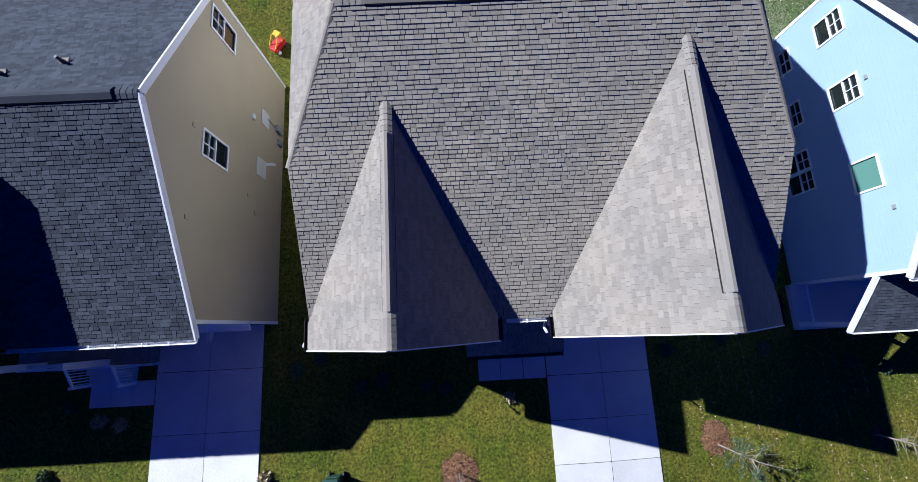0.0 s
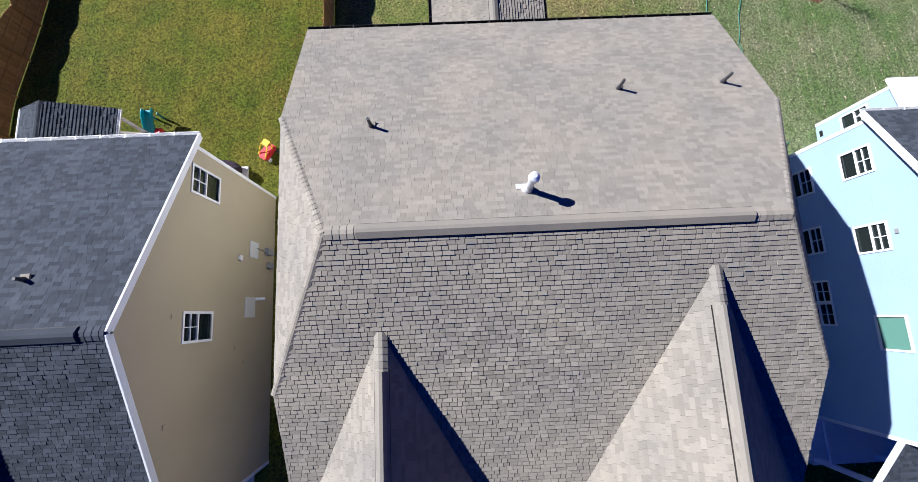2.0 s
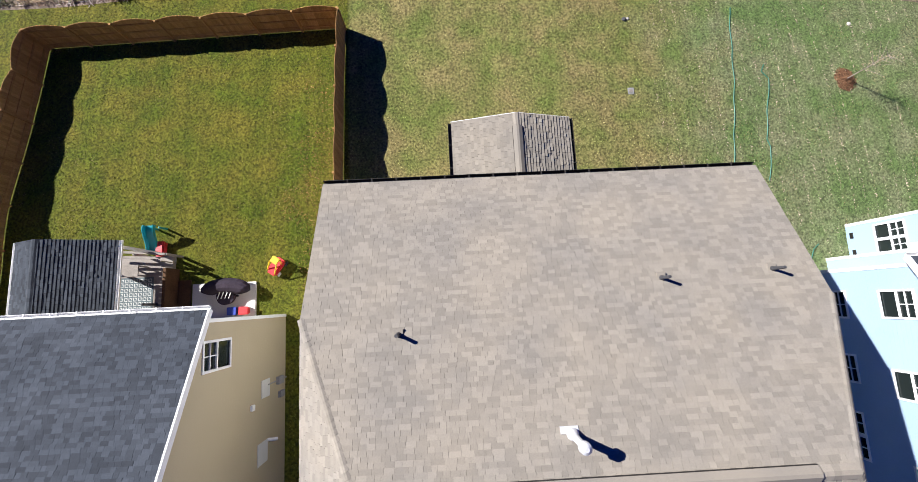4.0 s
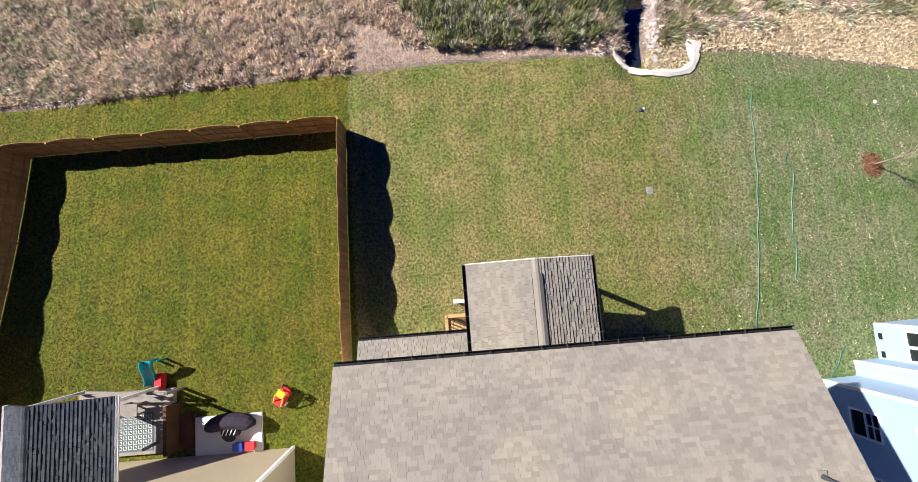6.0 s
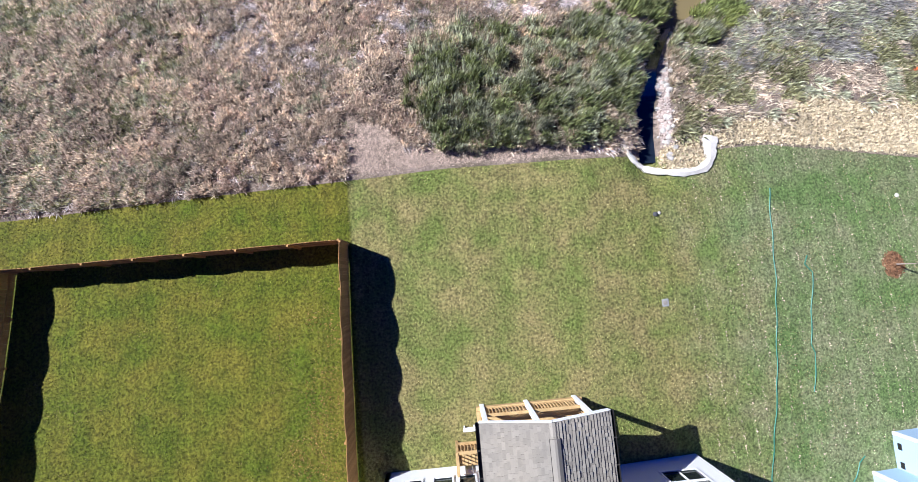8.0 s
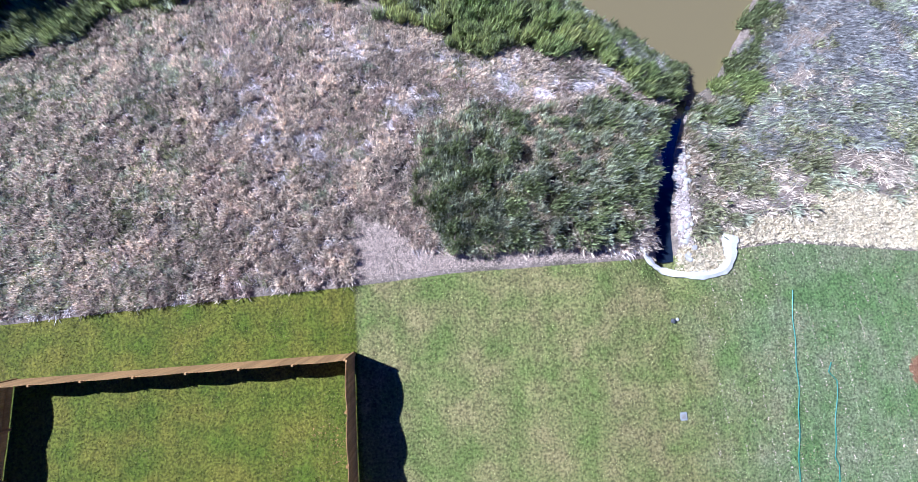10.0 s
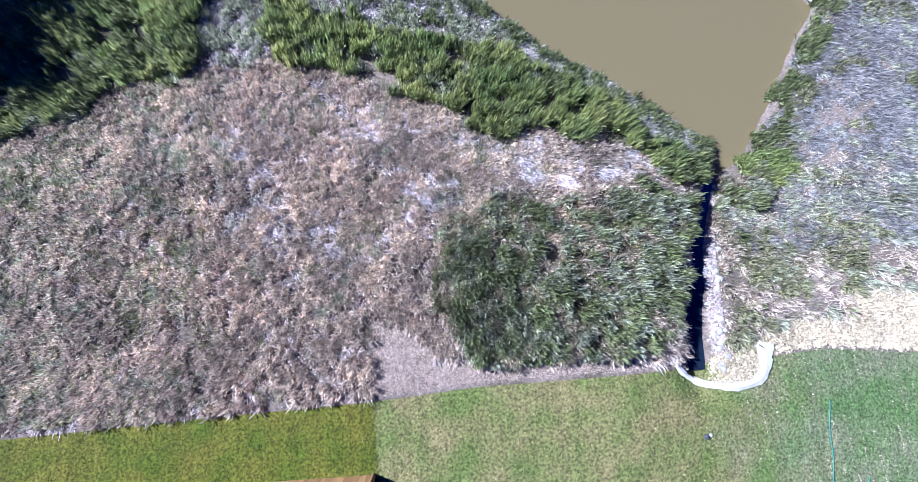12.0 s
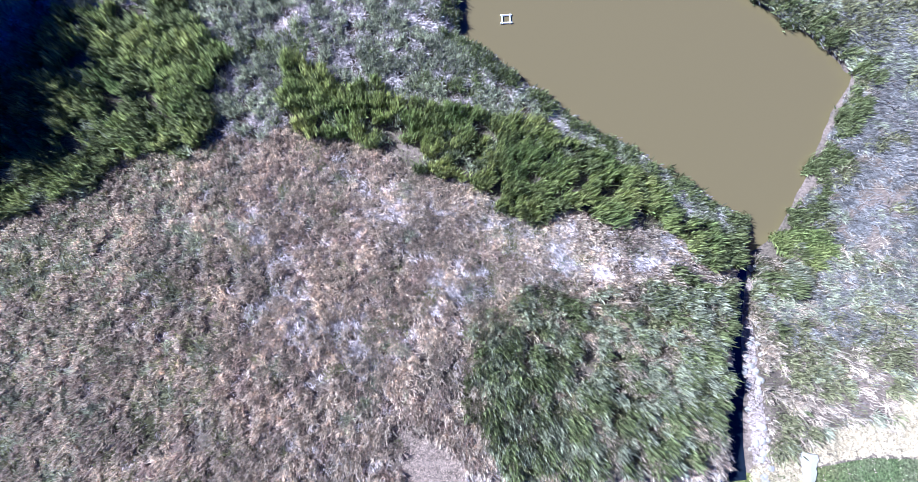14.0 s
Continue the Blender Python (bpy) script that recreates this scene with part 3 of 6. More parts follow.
# ---- blue neighbour house ----
blue = thing("house", (21.0, 6.5, -1.0), "light blue two-storey house with white trim", "house")
BX, BZE, BZR, BYR = 16.25, 4.77, 7.9, 6.65
b_win = [(10.5, 11.42, 3.32, 4.45, "hung", None), (7.6, 8.52, 3.3, 4.45, "hung", None), (4.08, 5.2, 3.42, 4.42, "one", GREENGLASS),
         (10.45, 11.45, 0.7, 1.85, "hung", None), (7.88, 8.88, 0.7, 1.82, "hung", None), (4.9, 5.7, 0.4, 1.68, "hung", None), (5.85, 6.62, 0.4, 1.68, "hung", None)]
wall(blue, "wall", "x", BX, 0.2, 0.93, 12.35, -1.6, 4.75, [w[:4] for w in b_win], BLUE, (BYR, 7.72))
for y0, y1, z0, z1, kind, glass in b_win:
    window(blue, "x", BX, -1, y0, y1, z0, z1, kind, glass)
br = [(BX - 0.2, 12.62, BZE), (30.0, 12.62, BZE), (30.0, BYR, BZR), (BX - 0.2, BYR, BZR)]
bf = [(BX - 0.2, 0.68, BZE), (30.0, 0.68, BZE), (30.0, BYR, BZR), (BX - 0.2, BYR, BZR)]
for k, poly in enumerate((br, bf)):
    part("roof", prism([Vector(p) - Vector((0, 0, 0.004)) for p in poly], (0, 0, 1), 0.15), DECKING, blue)
    shingles(blue, poly, SLATE, poly[:2], 41 + k)
    part("rake_trim", beam(Vector(poly[0]) + Vector((-0.02, 0, -0.08)), Vector(poly[3]) + Vector((-0.02, 0, -0.08)), 0.05, 0.22), WHITE, blue)
gutter(blue, (BX - 0.2, 12.62, BZE - 0.02), (30, 12.62, BZE - 0.02), (0, 1, 0), WHITE)
gutter(blue, (BX - 0.2, 0.68, BZE - 0.02), (30, 0.68, BZE - 0.02), (0, -1, 0), WHITE)
for y in (0.9, 12.3):
    part("corner_board", box(BX - 0.02, BX + 0.1, y - 0.03, y + 0.11, -1.5, 4.7), WHITE, blue)
# rear wing in two steps
wall(blue, "wall", "x", 18.2, 0.2, 12.35, 13.0, -1.7, 3.0, [], BLUE)
wall(blue, "wall", "y", 13.0, -0.2, 18.4, 19.5, -1.7, 3.0, [], BLUE)
wing = [(13.75, 14.32, 0.48, 1.7), (13.12, 13.62, 0.48, 1.7)]
wall(blue, "wall", "x", 19.5, 0.2, 13.0, 14.62, -1.7, 3.0, wing, BLUE)
for w in wing:
    window(blue, "x", 19.5, -1, *w, "hung")
wall(blue, "wall", "y", 14.62, -0.2, 19.7, 29.8, -1.7, 3.0, [], BLUE)
for y in (13.22, 14.05):
    part("foundation_vent", box(19.46, 19.5, y - 0.14, y + 0.14, -0.75, -0.6), GUTTER, blue)
for x, y in ((18.2, 12.95), (19.5, 14.55)):
    part("corner_board", box(x - 0.02, x + 0.1, y - 0.04, y + 0.09, -1.6, 3.0), WHITE, blue)
part("roof", prism([(19.3, 12.36, 3.5), (30, 12.36, 3.5), (30, 14.9, 2.98), (19.3, 14.9, 2.98)], (0, 0, 1), 0.14), WHITE, blue)
part("roof", prism([(18.0, 12.36, 3.45), (19.3, 12.36, 3.45), (19.3, 13.25, 3.1), (18.0, 13.25, 3.1)], (0, 0, 1), 0.14), WHITE, blue)
wall(blue, "wall", "y", 12.35, -0.2, BX + 0.2, 29.8, -1.6, 4.7, [], BLUE)
wall(blue, "wall", "y", 0.93, 0.2, BX + 0.2, 29.8, -1.6, 4.7, [], BLUE)
# front porch with hip roof
pe = [(15.62, -1.15, 2.45), (21.0, -1.15, 2.45), (21.0, 0.9, 3.4), (16.3, 0.9, 3.4)]
part("porch_roof", prism([Vector(p) - Vector((0, 0, 0.004)) for p in pe], (0, 0, 1), 0.12), WHITE, blue)
shingles(blue, pe, SLATE, pe[:2], 47)
part("barge_board", beam((15.6, -1.17, 2.42), (16.28, 0.9, 3.37), 0.16, 0.12), WHITE, blue)
part("porch_fascia", beam((15.74, -1.2, 2.38), (21.0, -1.2, 2.38), 0.06, 0.2), WHITE, blue)
part("porch_post", box(15.95, 16.13, -0.95, -0.77, -0.9, 2.4, None, 0.01), WHITE, blue)
part("porch_post", box(18.6, 18.78, -0.95, -0.77, -0.9, 2.4, None, 0.01), WHITE, blue)
part("porch_floor", box(15.9, 21.0, -1.1, 0.93, -1.5, -0.35, None, 0.02), CONCRETE, blue)
part("porch_rail", beam((15.95, -0.86, 0.5), (15.95, 0.9, 0.5), 0.06, 0.06), WHITE, blue)

# ---- fence ----
fence = thing("fence", (-4.4, 25.3, gz(-4.4, 25.3)), "tall cedar privacy fence with arched board tops", "fence")


def fence_run(p, q, side):
    p, q = Vector((*p, 0)), Vector((*q, 0))
    d, length = (q - p).normalized(), (q - p).length
    n = round(length / 2.03)
    span = length / n
    out = Vector((-d.y, d.x, 0)) * side
    for i in range(n + 1):
        c = p + d * span * i - out * 0.06
        z = gz(c.x, c.y)
        part("post", box(c.x - 0.045, c.x + 0.045, c.y - 0.045, c.y + 0.045, z - 0.1, z + 1.5, None, 0.008), FENCE, fence)
        if i == n:
            break
        for h in (0.3, 0.8, 1.3):
            a, b = p + d * span * i - out * 0.03, p + d * span * (i + 1) - out * 0.03
            part("rail", beam((a.x, a.y, gz(a.x, a.y) + h), (b.x, b.y, gz(b.x, b.y) + h), 0.04, 0.09), FENCE, fence)
        m = 14
        for k in range(m):
            s = (k + 0.5) / m
            c = p + d * span * (i + s)
            z, wd = gz(c.x, c.y), span / m * 0.47
            top = z + 1.47 + 0.2 * math.sin(math.pi * s)
            a, b = c - d * wd, c + d * wd
            bm = prism([(a.x, a.y, z + 0.03), (b.x, b.y, z + 0.03), (b.x, b.y, top - 0.01), (c.x, c.y, top + 0.01), (a.x, a.y, top - 0.01)], out, 0.02)
            part("board", bm, FENCE, fence)


fence_run((-4.62, 13.6), (-4.4, 25.3), -1)
fence_run((-4.4, 25.3), (-19.17, 25.3), -1)
fence_run((-19.17, 25.3), (-19.77, 11.0), -1)

# ---- driveways ----
for name, x0, x1, ys, mid in (("driveway", -12.15, -7.72, (0.35, -1.45, -3.95, -6.3, -9, -12, -15), -9.95), ("driveway", 4.3, 8.75, (-0.3, -2.4, -4.2, -5.9, -8.5, -11.5, -15), 6.65)):
    dv = thing(name, ((x0 + x1) / 2, -5, gz((x0 + x1) / 2, -5)), "pale concrete driveway of jointed slabs", "driveway", kind="structure")
    for ya, yb in zip(ys, ys[1:]):
        for xa, xb in ((x0, mid), (mid, x1)):
            zz = [gz(x, y) + 0.05 for x, y in ((xa, ya), (xb, ya), (xb, yb), (xa, yb))]
            e = 0.012
            pts = [(xa + e, ya - e, zz[0]), (xb - e, ya - e, zz[1]), (xb - e, yb + e, zz[2]), (xa + e, yb + e, zz[3])]
            part("slab", prism(pts, (0, 0, 1), 0.14), CONCRETE, dv)


def walkway(x0, x1, y0, y1, n):
    w = thing("walkway", ((x0 + x1) / 2, (y0 + y1) / 2, 0.25), "concrete front walk of jointed slabs", "walkway", kind="structure")
    for i in range(n):
        a, b = x0 + (x1 - x0) * i / n + 0.012, x0 + (x1 - x0) * (i + 1) / n - 0.012
        part("slab", box(a, b, y0, y1, 0.16, gz((a + b) / 2, y0) + 0.052), CONCRETE, w)


walkway(-14.85, -12.18, -2.72, -1.72, 3)
walkway(1.4, 4.27, -2.47, -1.4, 3)

# ---- main house: entry roof, rear wing, porch and deck ----
er = [(0.9, -1.25, 3.05), (4.45, -1.25, 3.05), (4.45, 0.33, 3.75), (0.9, 0.33, 3.75)]
part("entry_roof", prism([Vector(p) - Vector((0, 0, 0.004)) for p in er], (0, 0, 1), 0.14), DECKING, house)
shingles(house, er, SHINGLE, er[:2], 51)
gutter(house, (0.9, -1.25, 3.03), (4.45, -1.25, 3.03), (0, -1, 0), GUTTER)
for x in (1.5, 3.3):
    part("column", box(x - 0.1, x + 0.1, -1.1, -0.9, 0.2, 2.95, None, 0.01), WHITE, house)
for x, y0, y1 in ((-3.98, -0.5, 0.0), (3.28, -0.45, 0.0)):
    part("downspout", tube([(x, y0, 6.0), (x - 0.02, y0 + 0.15, 5.7), (x + 0.3, y1 + 0.2, 5.3), (x + 0.3, y1 + 0.2, 0.4)], 0.045), WHITE, house)

wing_roof = [(-3.6, 16.1, 3.4), (0.35, 16.1, 3.4), (0.35, 14.96, 4.0), (-3.6, 14.96, 4.0)]
part("wing_roof", prism([Vector(p) - Vector((0, 0, 0.004)) for p in wing_roof], (0, 0, 1), 0.14), DECKING, house)
shingles(house, wing_roof, SHINGLE, wing_roof[:2], 52)
gutter(house, (-3.6, 16.1, 3.38), (0.35, 16.1, 3.38), (0, 1, 0), GUTTER)
part("flashing", beam((-3.6, 14.99, 4.02), (0.4, 14.99, 4.02), 0.05, 0.09), WHITE, house)
wing_win = [(-2.6, -1.9, 1.3, 2.6), (-1.4, -0.7, 1.3, 2.6), (-0.4, 0.2, 1.3, 2.6)]
wall(house, "wall", "y", 15.6, -0.2, -3.4, 0.5, 0.0, 3.5, wing_win, GREYWALL)
for w in wing_win:
    window(house, "y", 15.6, 1, *w, "hung")
wall(house, "wall", "x", -3.4, 0.2, 14.95, 15.6, 0.0, 3.5, [], GREYWALL)
part("wing_vent", tube([(-3.1, 15.35, 3.7), (-3.1, 15.35, 3.98), (-3.05, 15.5, 4.06)], 0.06), GUTTER, house)

PX0, PXR, PX1, PY1, PZE, PZR = 0.42, 2.78, 4.86, 18.5, 4.15, 4.75
pwest = [(PX0, 14.96, PZE), (PX0, PY1, PZE), (PXR, PY1, PZR), (PXR, 14.96, PZR)]
peast = [(PX1, 14.96, PZE), (PX1, PY1, PZE), (PXR, PY1, PZR), (PXR, 14.96, PZR)]
for k, poly in enumerate((pwest, peast)):
    part("porch_roof", prism([Vector(p) - Vector((0, 0, 0.004)) for p in poly], (0, 0, 1), 0.13), DECKING, house)
    shingles(house, poly, SHINGLE, poly[:2], 53 + k, thick=0.012 if k == 0 else 0.03, gap=0.005)
    o = (-1, 0, 0) if k == 0 else (1, 0, 0)
    gutter(house, Vector(poly[0]) - Vector((0, 0, 0.02)), Vector(poly[1]) - Vector((0, 0, 0.02)), o, GUTTER)
    part("rake_trim", beam((poly[1][0], PY1 + 0.015, PZE - 0.1), (PXR, PY1 + 0.015, PZR - 0.1), 0.03, 0.16), WHITE, house)
ridge_cap(house, (PXR, 15.0, PZR), (PXR, PY1, PZR), SHINGLE)
ridge_vent(house, (PXR, 15.6, PZR), (PXR, 18.0, PZR), 0.3, SHINGLE)
deck = part("deck", box(0.5, 4.9, 15.0, 18.0, 0.62, 0.78), LUMBER, house, "yellow pine deck under the porch")
for i in range(20):
    part("deck_board", box(0.5, 4.9, 15.02 + i * 0.149, 15.16 + i * 0.149, 0.782, 0.81), LUMBER, deck)
for x in (0.75, 2.6, 4.65):
    part("column", box(x - 0.09, x + 0.09, 17.85, 18.03, 0.3, 4.1, None, 0.01), WHITE, house)


def railing(parent, a, b, z0, material, gap=0.13):
    a, b = Vector(a), Vector(b)
    top = part("railing", beam(a + Vector((0, 0, z0 + 0.92)), b + Vector((0, 0, z0 + 0.92)), 0.12, 0.04), material, parent)
    part("bottom_rail", beam(a + Vector((0, 0, z0 + 0.12)), b + Vector((0, 0, z0 + 0.12)), 0.06, 0.05), material, top)
    n = int((b - a).length / gap)
    for i in range(1, n):
        p = a + (b - a) * i / n
        part("baluster", box(p.x - 0.018, p.x + 0.018, p.y - 0.018, p.y + 0.018, p.z + z0 + 0.14, p.z + z0 + 0.905), material, top)


railing(house, (0.85, 17.95, 0), (2.5, 17.95, 0), 0.8, LUMBER)
railing(house, (2.7, 17.95, 0), (4.55, 17.95, 0), 0.8, LUMBER)
railing(house, (4.7, 15.1, 0), (4.7, 17.85, 0), 0.8, LUMBER)
railing(house, (0.65, 17.1, 0), (0.65, 17.8, 0), 0.8, LUMBER)
steps = thing("steps", (0.0, 16.2, 0.4), "yellow pine steps with a landing beside the deck", "steps")
part("landing", box(-0.45, 0.45, 15.75, 16.65, 0.66, 0.76, None, 0.01), LUMBER, steps)
for i in range(6):
    part("tread", box(-0.44 + i * 0.148, -0.31 + i * 0.148, 15.76, 16.64, 0.762, 0.79), LUMBER, steps)
railing(steps, (-0.42, 15.76, 0), (-0.42, 16.64, 0), 0.76, LUMBER)
railing(steps, (-0.4, 16.62, 0), (0.42, 16.62, 0), 0.76, LUMBER)
for y in (15.8, 16.6):
    part("post", box(-0.47, -0.37, y - 0.05, y + 0.05, 0.3, 1.72, None, 0.008), LUMBER, steps)
bench = thing("bench", (0.1, 17.2, 0.4), "small pale wooden bench on the lawn", "bench")
part("seat", box(-0.1, 0.42, 17.1, 17.26, 0.82, 0.87, None, 0.01), WHITE, bench)
for x in (-0.05, 0.36):
    part("leg", box(x - 0.03, x + 0.03, 17.14, 17.22, gz(0, 17.2), 0.82), WHITE, bench)
wall_lamp = part("wall_lamp", box(6.3, 6.42, 14.955, 15.1, 2.4, 2.6, None, 0.02), GUTTER, house, "small dark outdoor lamp")

# roof pipes and the white flue
PIPE = mat("dark_pipe", (0.06, 0.06, 0.065), rough=0.6, var=0.2)
ALU = mat("galvanised_metal", (0.78, 0.79, 0.8), rough=0.35, var=0.06, metal=0.35)


def roof_pipe(x, y, z, tall=0.45):
    p = thing("vent_pipe", (x, y, z), "dark plumbing vent pipe with a rubber boot", "vent pipe", "roof vent pipes")
    part("pipe", tube([(x, y, z - 0.08), (x, y, z + tall)], 0.045), PIPE, p)
    part("boot", tube([(x, y, z - 0.02), (x, y, z + 0.05), (x, y, z + 0.14)], [0.075, 0.064, 0.05]), PIPE, p, "flared rubber boot")
    part("flange", box(x - 0.12, x + 0.12, y - 0.12, y + 0.14, z - 0.04, z + 0.008, None, 0.006), SHINGLE, p)


for x, y in ((-1.22, 11.1), (5.78, 12.2), (8.85, 12.3)):
    roof_pipe(x, y, slope_z(y) + 0.02)
for x, y in ((-9.6, 7.35), (-11.0, 6.95)):
    roof_pipe(x, y, LZR - (LZR - LZ1) / (LY1 - LYR) * (y - LYR) + 0.02, 0.26)
fx, fy = 2.64, 8.85
fz = slope_z(fy)
flue = thing("flue", (fx, fy, fz), "white galvanised flue with a round cap", "flue")
part("flashing", prism([(fx - 0.26, fy + 0.02, slope_z(fy + 0.02) + 0.035), (fx + 0.14, fy + 0.02, slope_z(fy + 0.02) + 0.035), (fx + 0.14, fy + 0.16, slope_z(fy + 0.16) + 0.035), (fx - 0.26, fy + 0.16, slope_z(fy + 0.16) + 0.035)], (0, 0, 1), 0.03), ALU, flue)
part("cone", tube([(fx, fy, fz), (fx, fy, fz + 0.1), (fx, fy, fz + 0.2)], [0.14, 0.12, 0.085], None, 16), ALU, flue)
part("pipe", tube([(fx, fy, fz + 0.1), (fx, fy, fz + 0.85)], 0.08, None, 16), ALU, flue)
part("cap", tube([(fx, fy, fz + 0.8), (fx, fy, fz + 0.84), (fx, fy, fz + 0.96), (fx, fy, fz + 1.02)], [0.09, 0.13, 0.12, 0.05], None, 16), ALU, flue)

# ---- beige house: front gable, porch, wall fittings ----
WXE, WYF, WYP, WZP = -12.3, -0.9, 4.47, 9.66
wing_s = [(LXW, WYF, WZP - 0.5 * (WYP - WYF)), (WXE, WYF, WZP - 0.5 * (WYP - WYF)), (WXE, WYP, WZP), (LXW, WYP, WZP)]
wing_n = [(LXW, 6.6, WZP - 0.5 * (6.6 - WYP)), (WXE, 6.6, WZP - 0.5 * (6.6 - WYP)), (WXE, WYP, WZP), (LXW, WYP, WZP)]
for k, poly in enumerate((wing_s, wing_n)):
    part("roof", prism([Vector(p) - Vector((0, 0, 0.004)) for p in poly], (0, 0, 1), 0.14), DECKING, beige)
    shingles(beige, poly, SLATE, poly[:2], 61 + k)
    part("rake_trim", beam(Vector(poly[1]) + Vector((0.02, 0, -0.07)), Vector(poly[2]) + Vector((0.02, 0, -0.07)), 0.05, 0.2), WHITE, beige)
ridge_cap(beige, (LXW, WYP, WZP), (WXE, WYP, WZP), SLATE)
wall(beige, "wall", "y", -0.2, 0.2, -26.8, WXE - 0.3, 3.0, 7.0, [], BEIGE)
part("wall", prism([(WXE - 0.3, -0.2, 6.0), (WXE - 0.3, -0.2, 7.1), (WXE - 0.3, WYP, 9.45), (WXE - 0.3, 6.4, 8.5), (WXE - 0.3, 6.4, 6.0)], (1, 0, 0), 0.2), BEIGE, beige)
part("garage_bracket", prism([(-8.55, 0.4, 2.5), (-8.55, -0.25, 2.75), (-8.55, -0.25, 2.85), (-8.55, 0.4, 2.85)], (1, 0, 0), 0.14), WHITE, beige)
part("garage_hood", prism([(-9.6, 0.39, 2.95), (-7.1, 0.39, 2.95), (-7.1, 0.1, 2.85), (-9.6, 0.1, 2.85)], (0, 0, 1), 0.08), WHITE, beige)
porch = part("porch_floor", box(-17.5, -12.1, -1.0, 0.4, 0.2, 0.85, None, 0.01), GREYWOOD, beige, "grey porch floor")
part("porch_skirt", box(-17.5, -12.05, -1.1, -1.002, 0.2, 0.9, None, 0.01), WHITE, beige)
for x in (-16.4, -13.85):
    part("column", box(x - 0.13, x + 0.13, -1.0, -0.74, 0.85, 3.0, None, 0.01), WHITE, beige)
railing(beige, (-16.2, -0.87, 0), (-14.6, -0.87, 0), 0.85, WHITE, 0.12)
for i in range(3):
    part("porch_step", box(-14.75, -13.0, -1.1 - 0.28 * (i + 1), -1.1 - 0.28 * i, 0.2, 0.75 - 0.18 * i, None, 0.01), CONCRETE, beige)
for x in (-14.8, -12.95):
    top = part("stair_rail", beam((x, -0.95, 1.75), (x, -1.75, 1.25), 0.09, 0.06), WHITE, beige)
    for i in range(7):
        k = (i + 0.5) / 7
        part("baluster", box(x - 0.02, x + 0.02, -0.97 - 0.8 * k, -0.93 - 0.8 * k, 0.3, 1.72 - 0.5 * k), WHITE, top)
    part("newel", box(x - 0.06, x + 0.06, -1.85, -1.73, 0.25, 1.4, None, 0.01), WHITE, top)
PANEL = mat("pale_grey_panel", (0.62, 0.62, 0.6), rough=0.6, var=0.06)
DARKGREY = mat("utility_grey", (0.28, 0.28, 0.28), rough=0.6, var=0.1)
part("utility_box", box(WX, WX + 0.14, 8.9, 9.2, 0.7, 1.2, None, 0.01), DARKGREY, beige)
part("utility_box", box(WX, WX + 0.12, 8.35, 8.6, 0.55, 1.0, None, 0.01), DARKGREY, beige)
for y0, y1, z0, z1 in ((8.62, 9.28, 1.84, 2.55), (6.28, 7.06, 1.96, 2.78)):
    part("access_panel", box(WX, WX + 0.03, y0, y1, z0, z1, None, 0.008), PANEL, beige, "pale grey wall panel")
part("conduit", tube([(WX + 0.03, 9.05, 0.2), (WX + 0.03, 9.05, 2.0)], 0.025), DARKGREY, beige)
part("dryer_vent", box(WX, WX + 0.1, 8.38, 8.58, 3.2, 3.4, None, 0.015), WHITE, beige)
part("exhaust_hood", tube([(WX, 7.0, 1.9), (WX + 0.22, 7.0, 1.88), (WX + 0.34, 7.0, 1.8)], 0.06), WHITE, beige)
for y, z in ((6.33, 6.85), (3.4, 6.9), (4.63, 2.7), (5.2, 3.3)):
    part("wall_mark", box(WX, WX + 0.025, y - 0.07, y + 0.07, z - 0.09, z + 0.09, None, 0.006), BEIGE, beige)
for y, z in ((8.15, 4.8), (12.0, 4.9), (3.2, 4.6)):
    part("wall_vent", box(BX - 0.05, BX, y - 0.08, y + 0.08, z - 0.06, z + 0.06, None, 0.008), DARKGREY, blue)

# ---- beige house: back porch, lean-to, patio ----
bp = thing("back_porch", (-14.1, 13.4, 0.3), "slate-roofed back porch beside a raised pergola frame", "porch")
sw = [(-15.95, 11.9, 3.35), (-15.95, 14.85, 3.35), (-14.8, 14.85, 3.85), (-14.8, 11.9, 3.85)]
se = [(-12.4, 11.9, 3.1), (-12.4, 14.82, 3.1), (-14.8, 14.85, 3.85), (-14.8, 11.9, 3.85)]
for k, poly in enumerate((sw, se)):
    part("roof", prism([Vector(p) - Vector((0, 0, 0.004)) for p in poly], (0, 0, 1), 0.13), DECKING, bp)
    shingles(bp, poly, SLATE, poly[:2], 65 + k, thick=0.026)
    gutter(bp, Vector(poly[0]) - Vector((0, 0, 0.02)), Vector(poly[1]) - Vector((0, 0, 0.02)), (-1, 0, 0) if k == 0 else (1, 0, 0), WHITE, False)
ridge_cap(bp, (-14.8, 11.95, 3.85), (-14.8, 14.85, 3.85), SLATE)
for x, y in ((-15.8, 14.6), (-12.55, 14.6)):
    part("post", box(x - 0.06, x + 0.06, y - 0.06, y + 0.06, 0.2, 3.1, None, 0.008), WHITE, bp)
for a, b in (((-14.9, 14.75, 1.35), (-11.75, 14.45, 1.35)), ((-14.9, 14.5, 1.35), (-12.0, 14.3, 1.35))):
    part("top_rail", beam(a, b, 0.1, 0.06), GREYWOOD, bp)
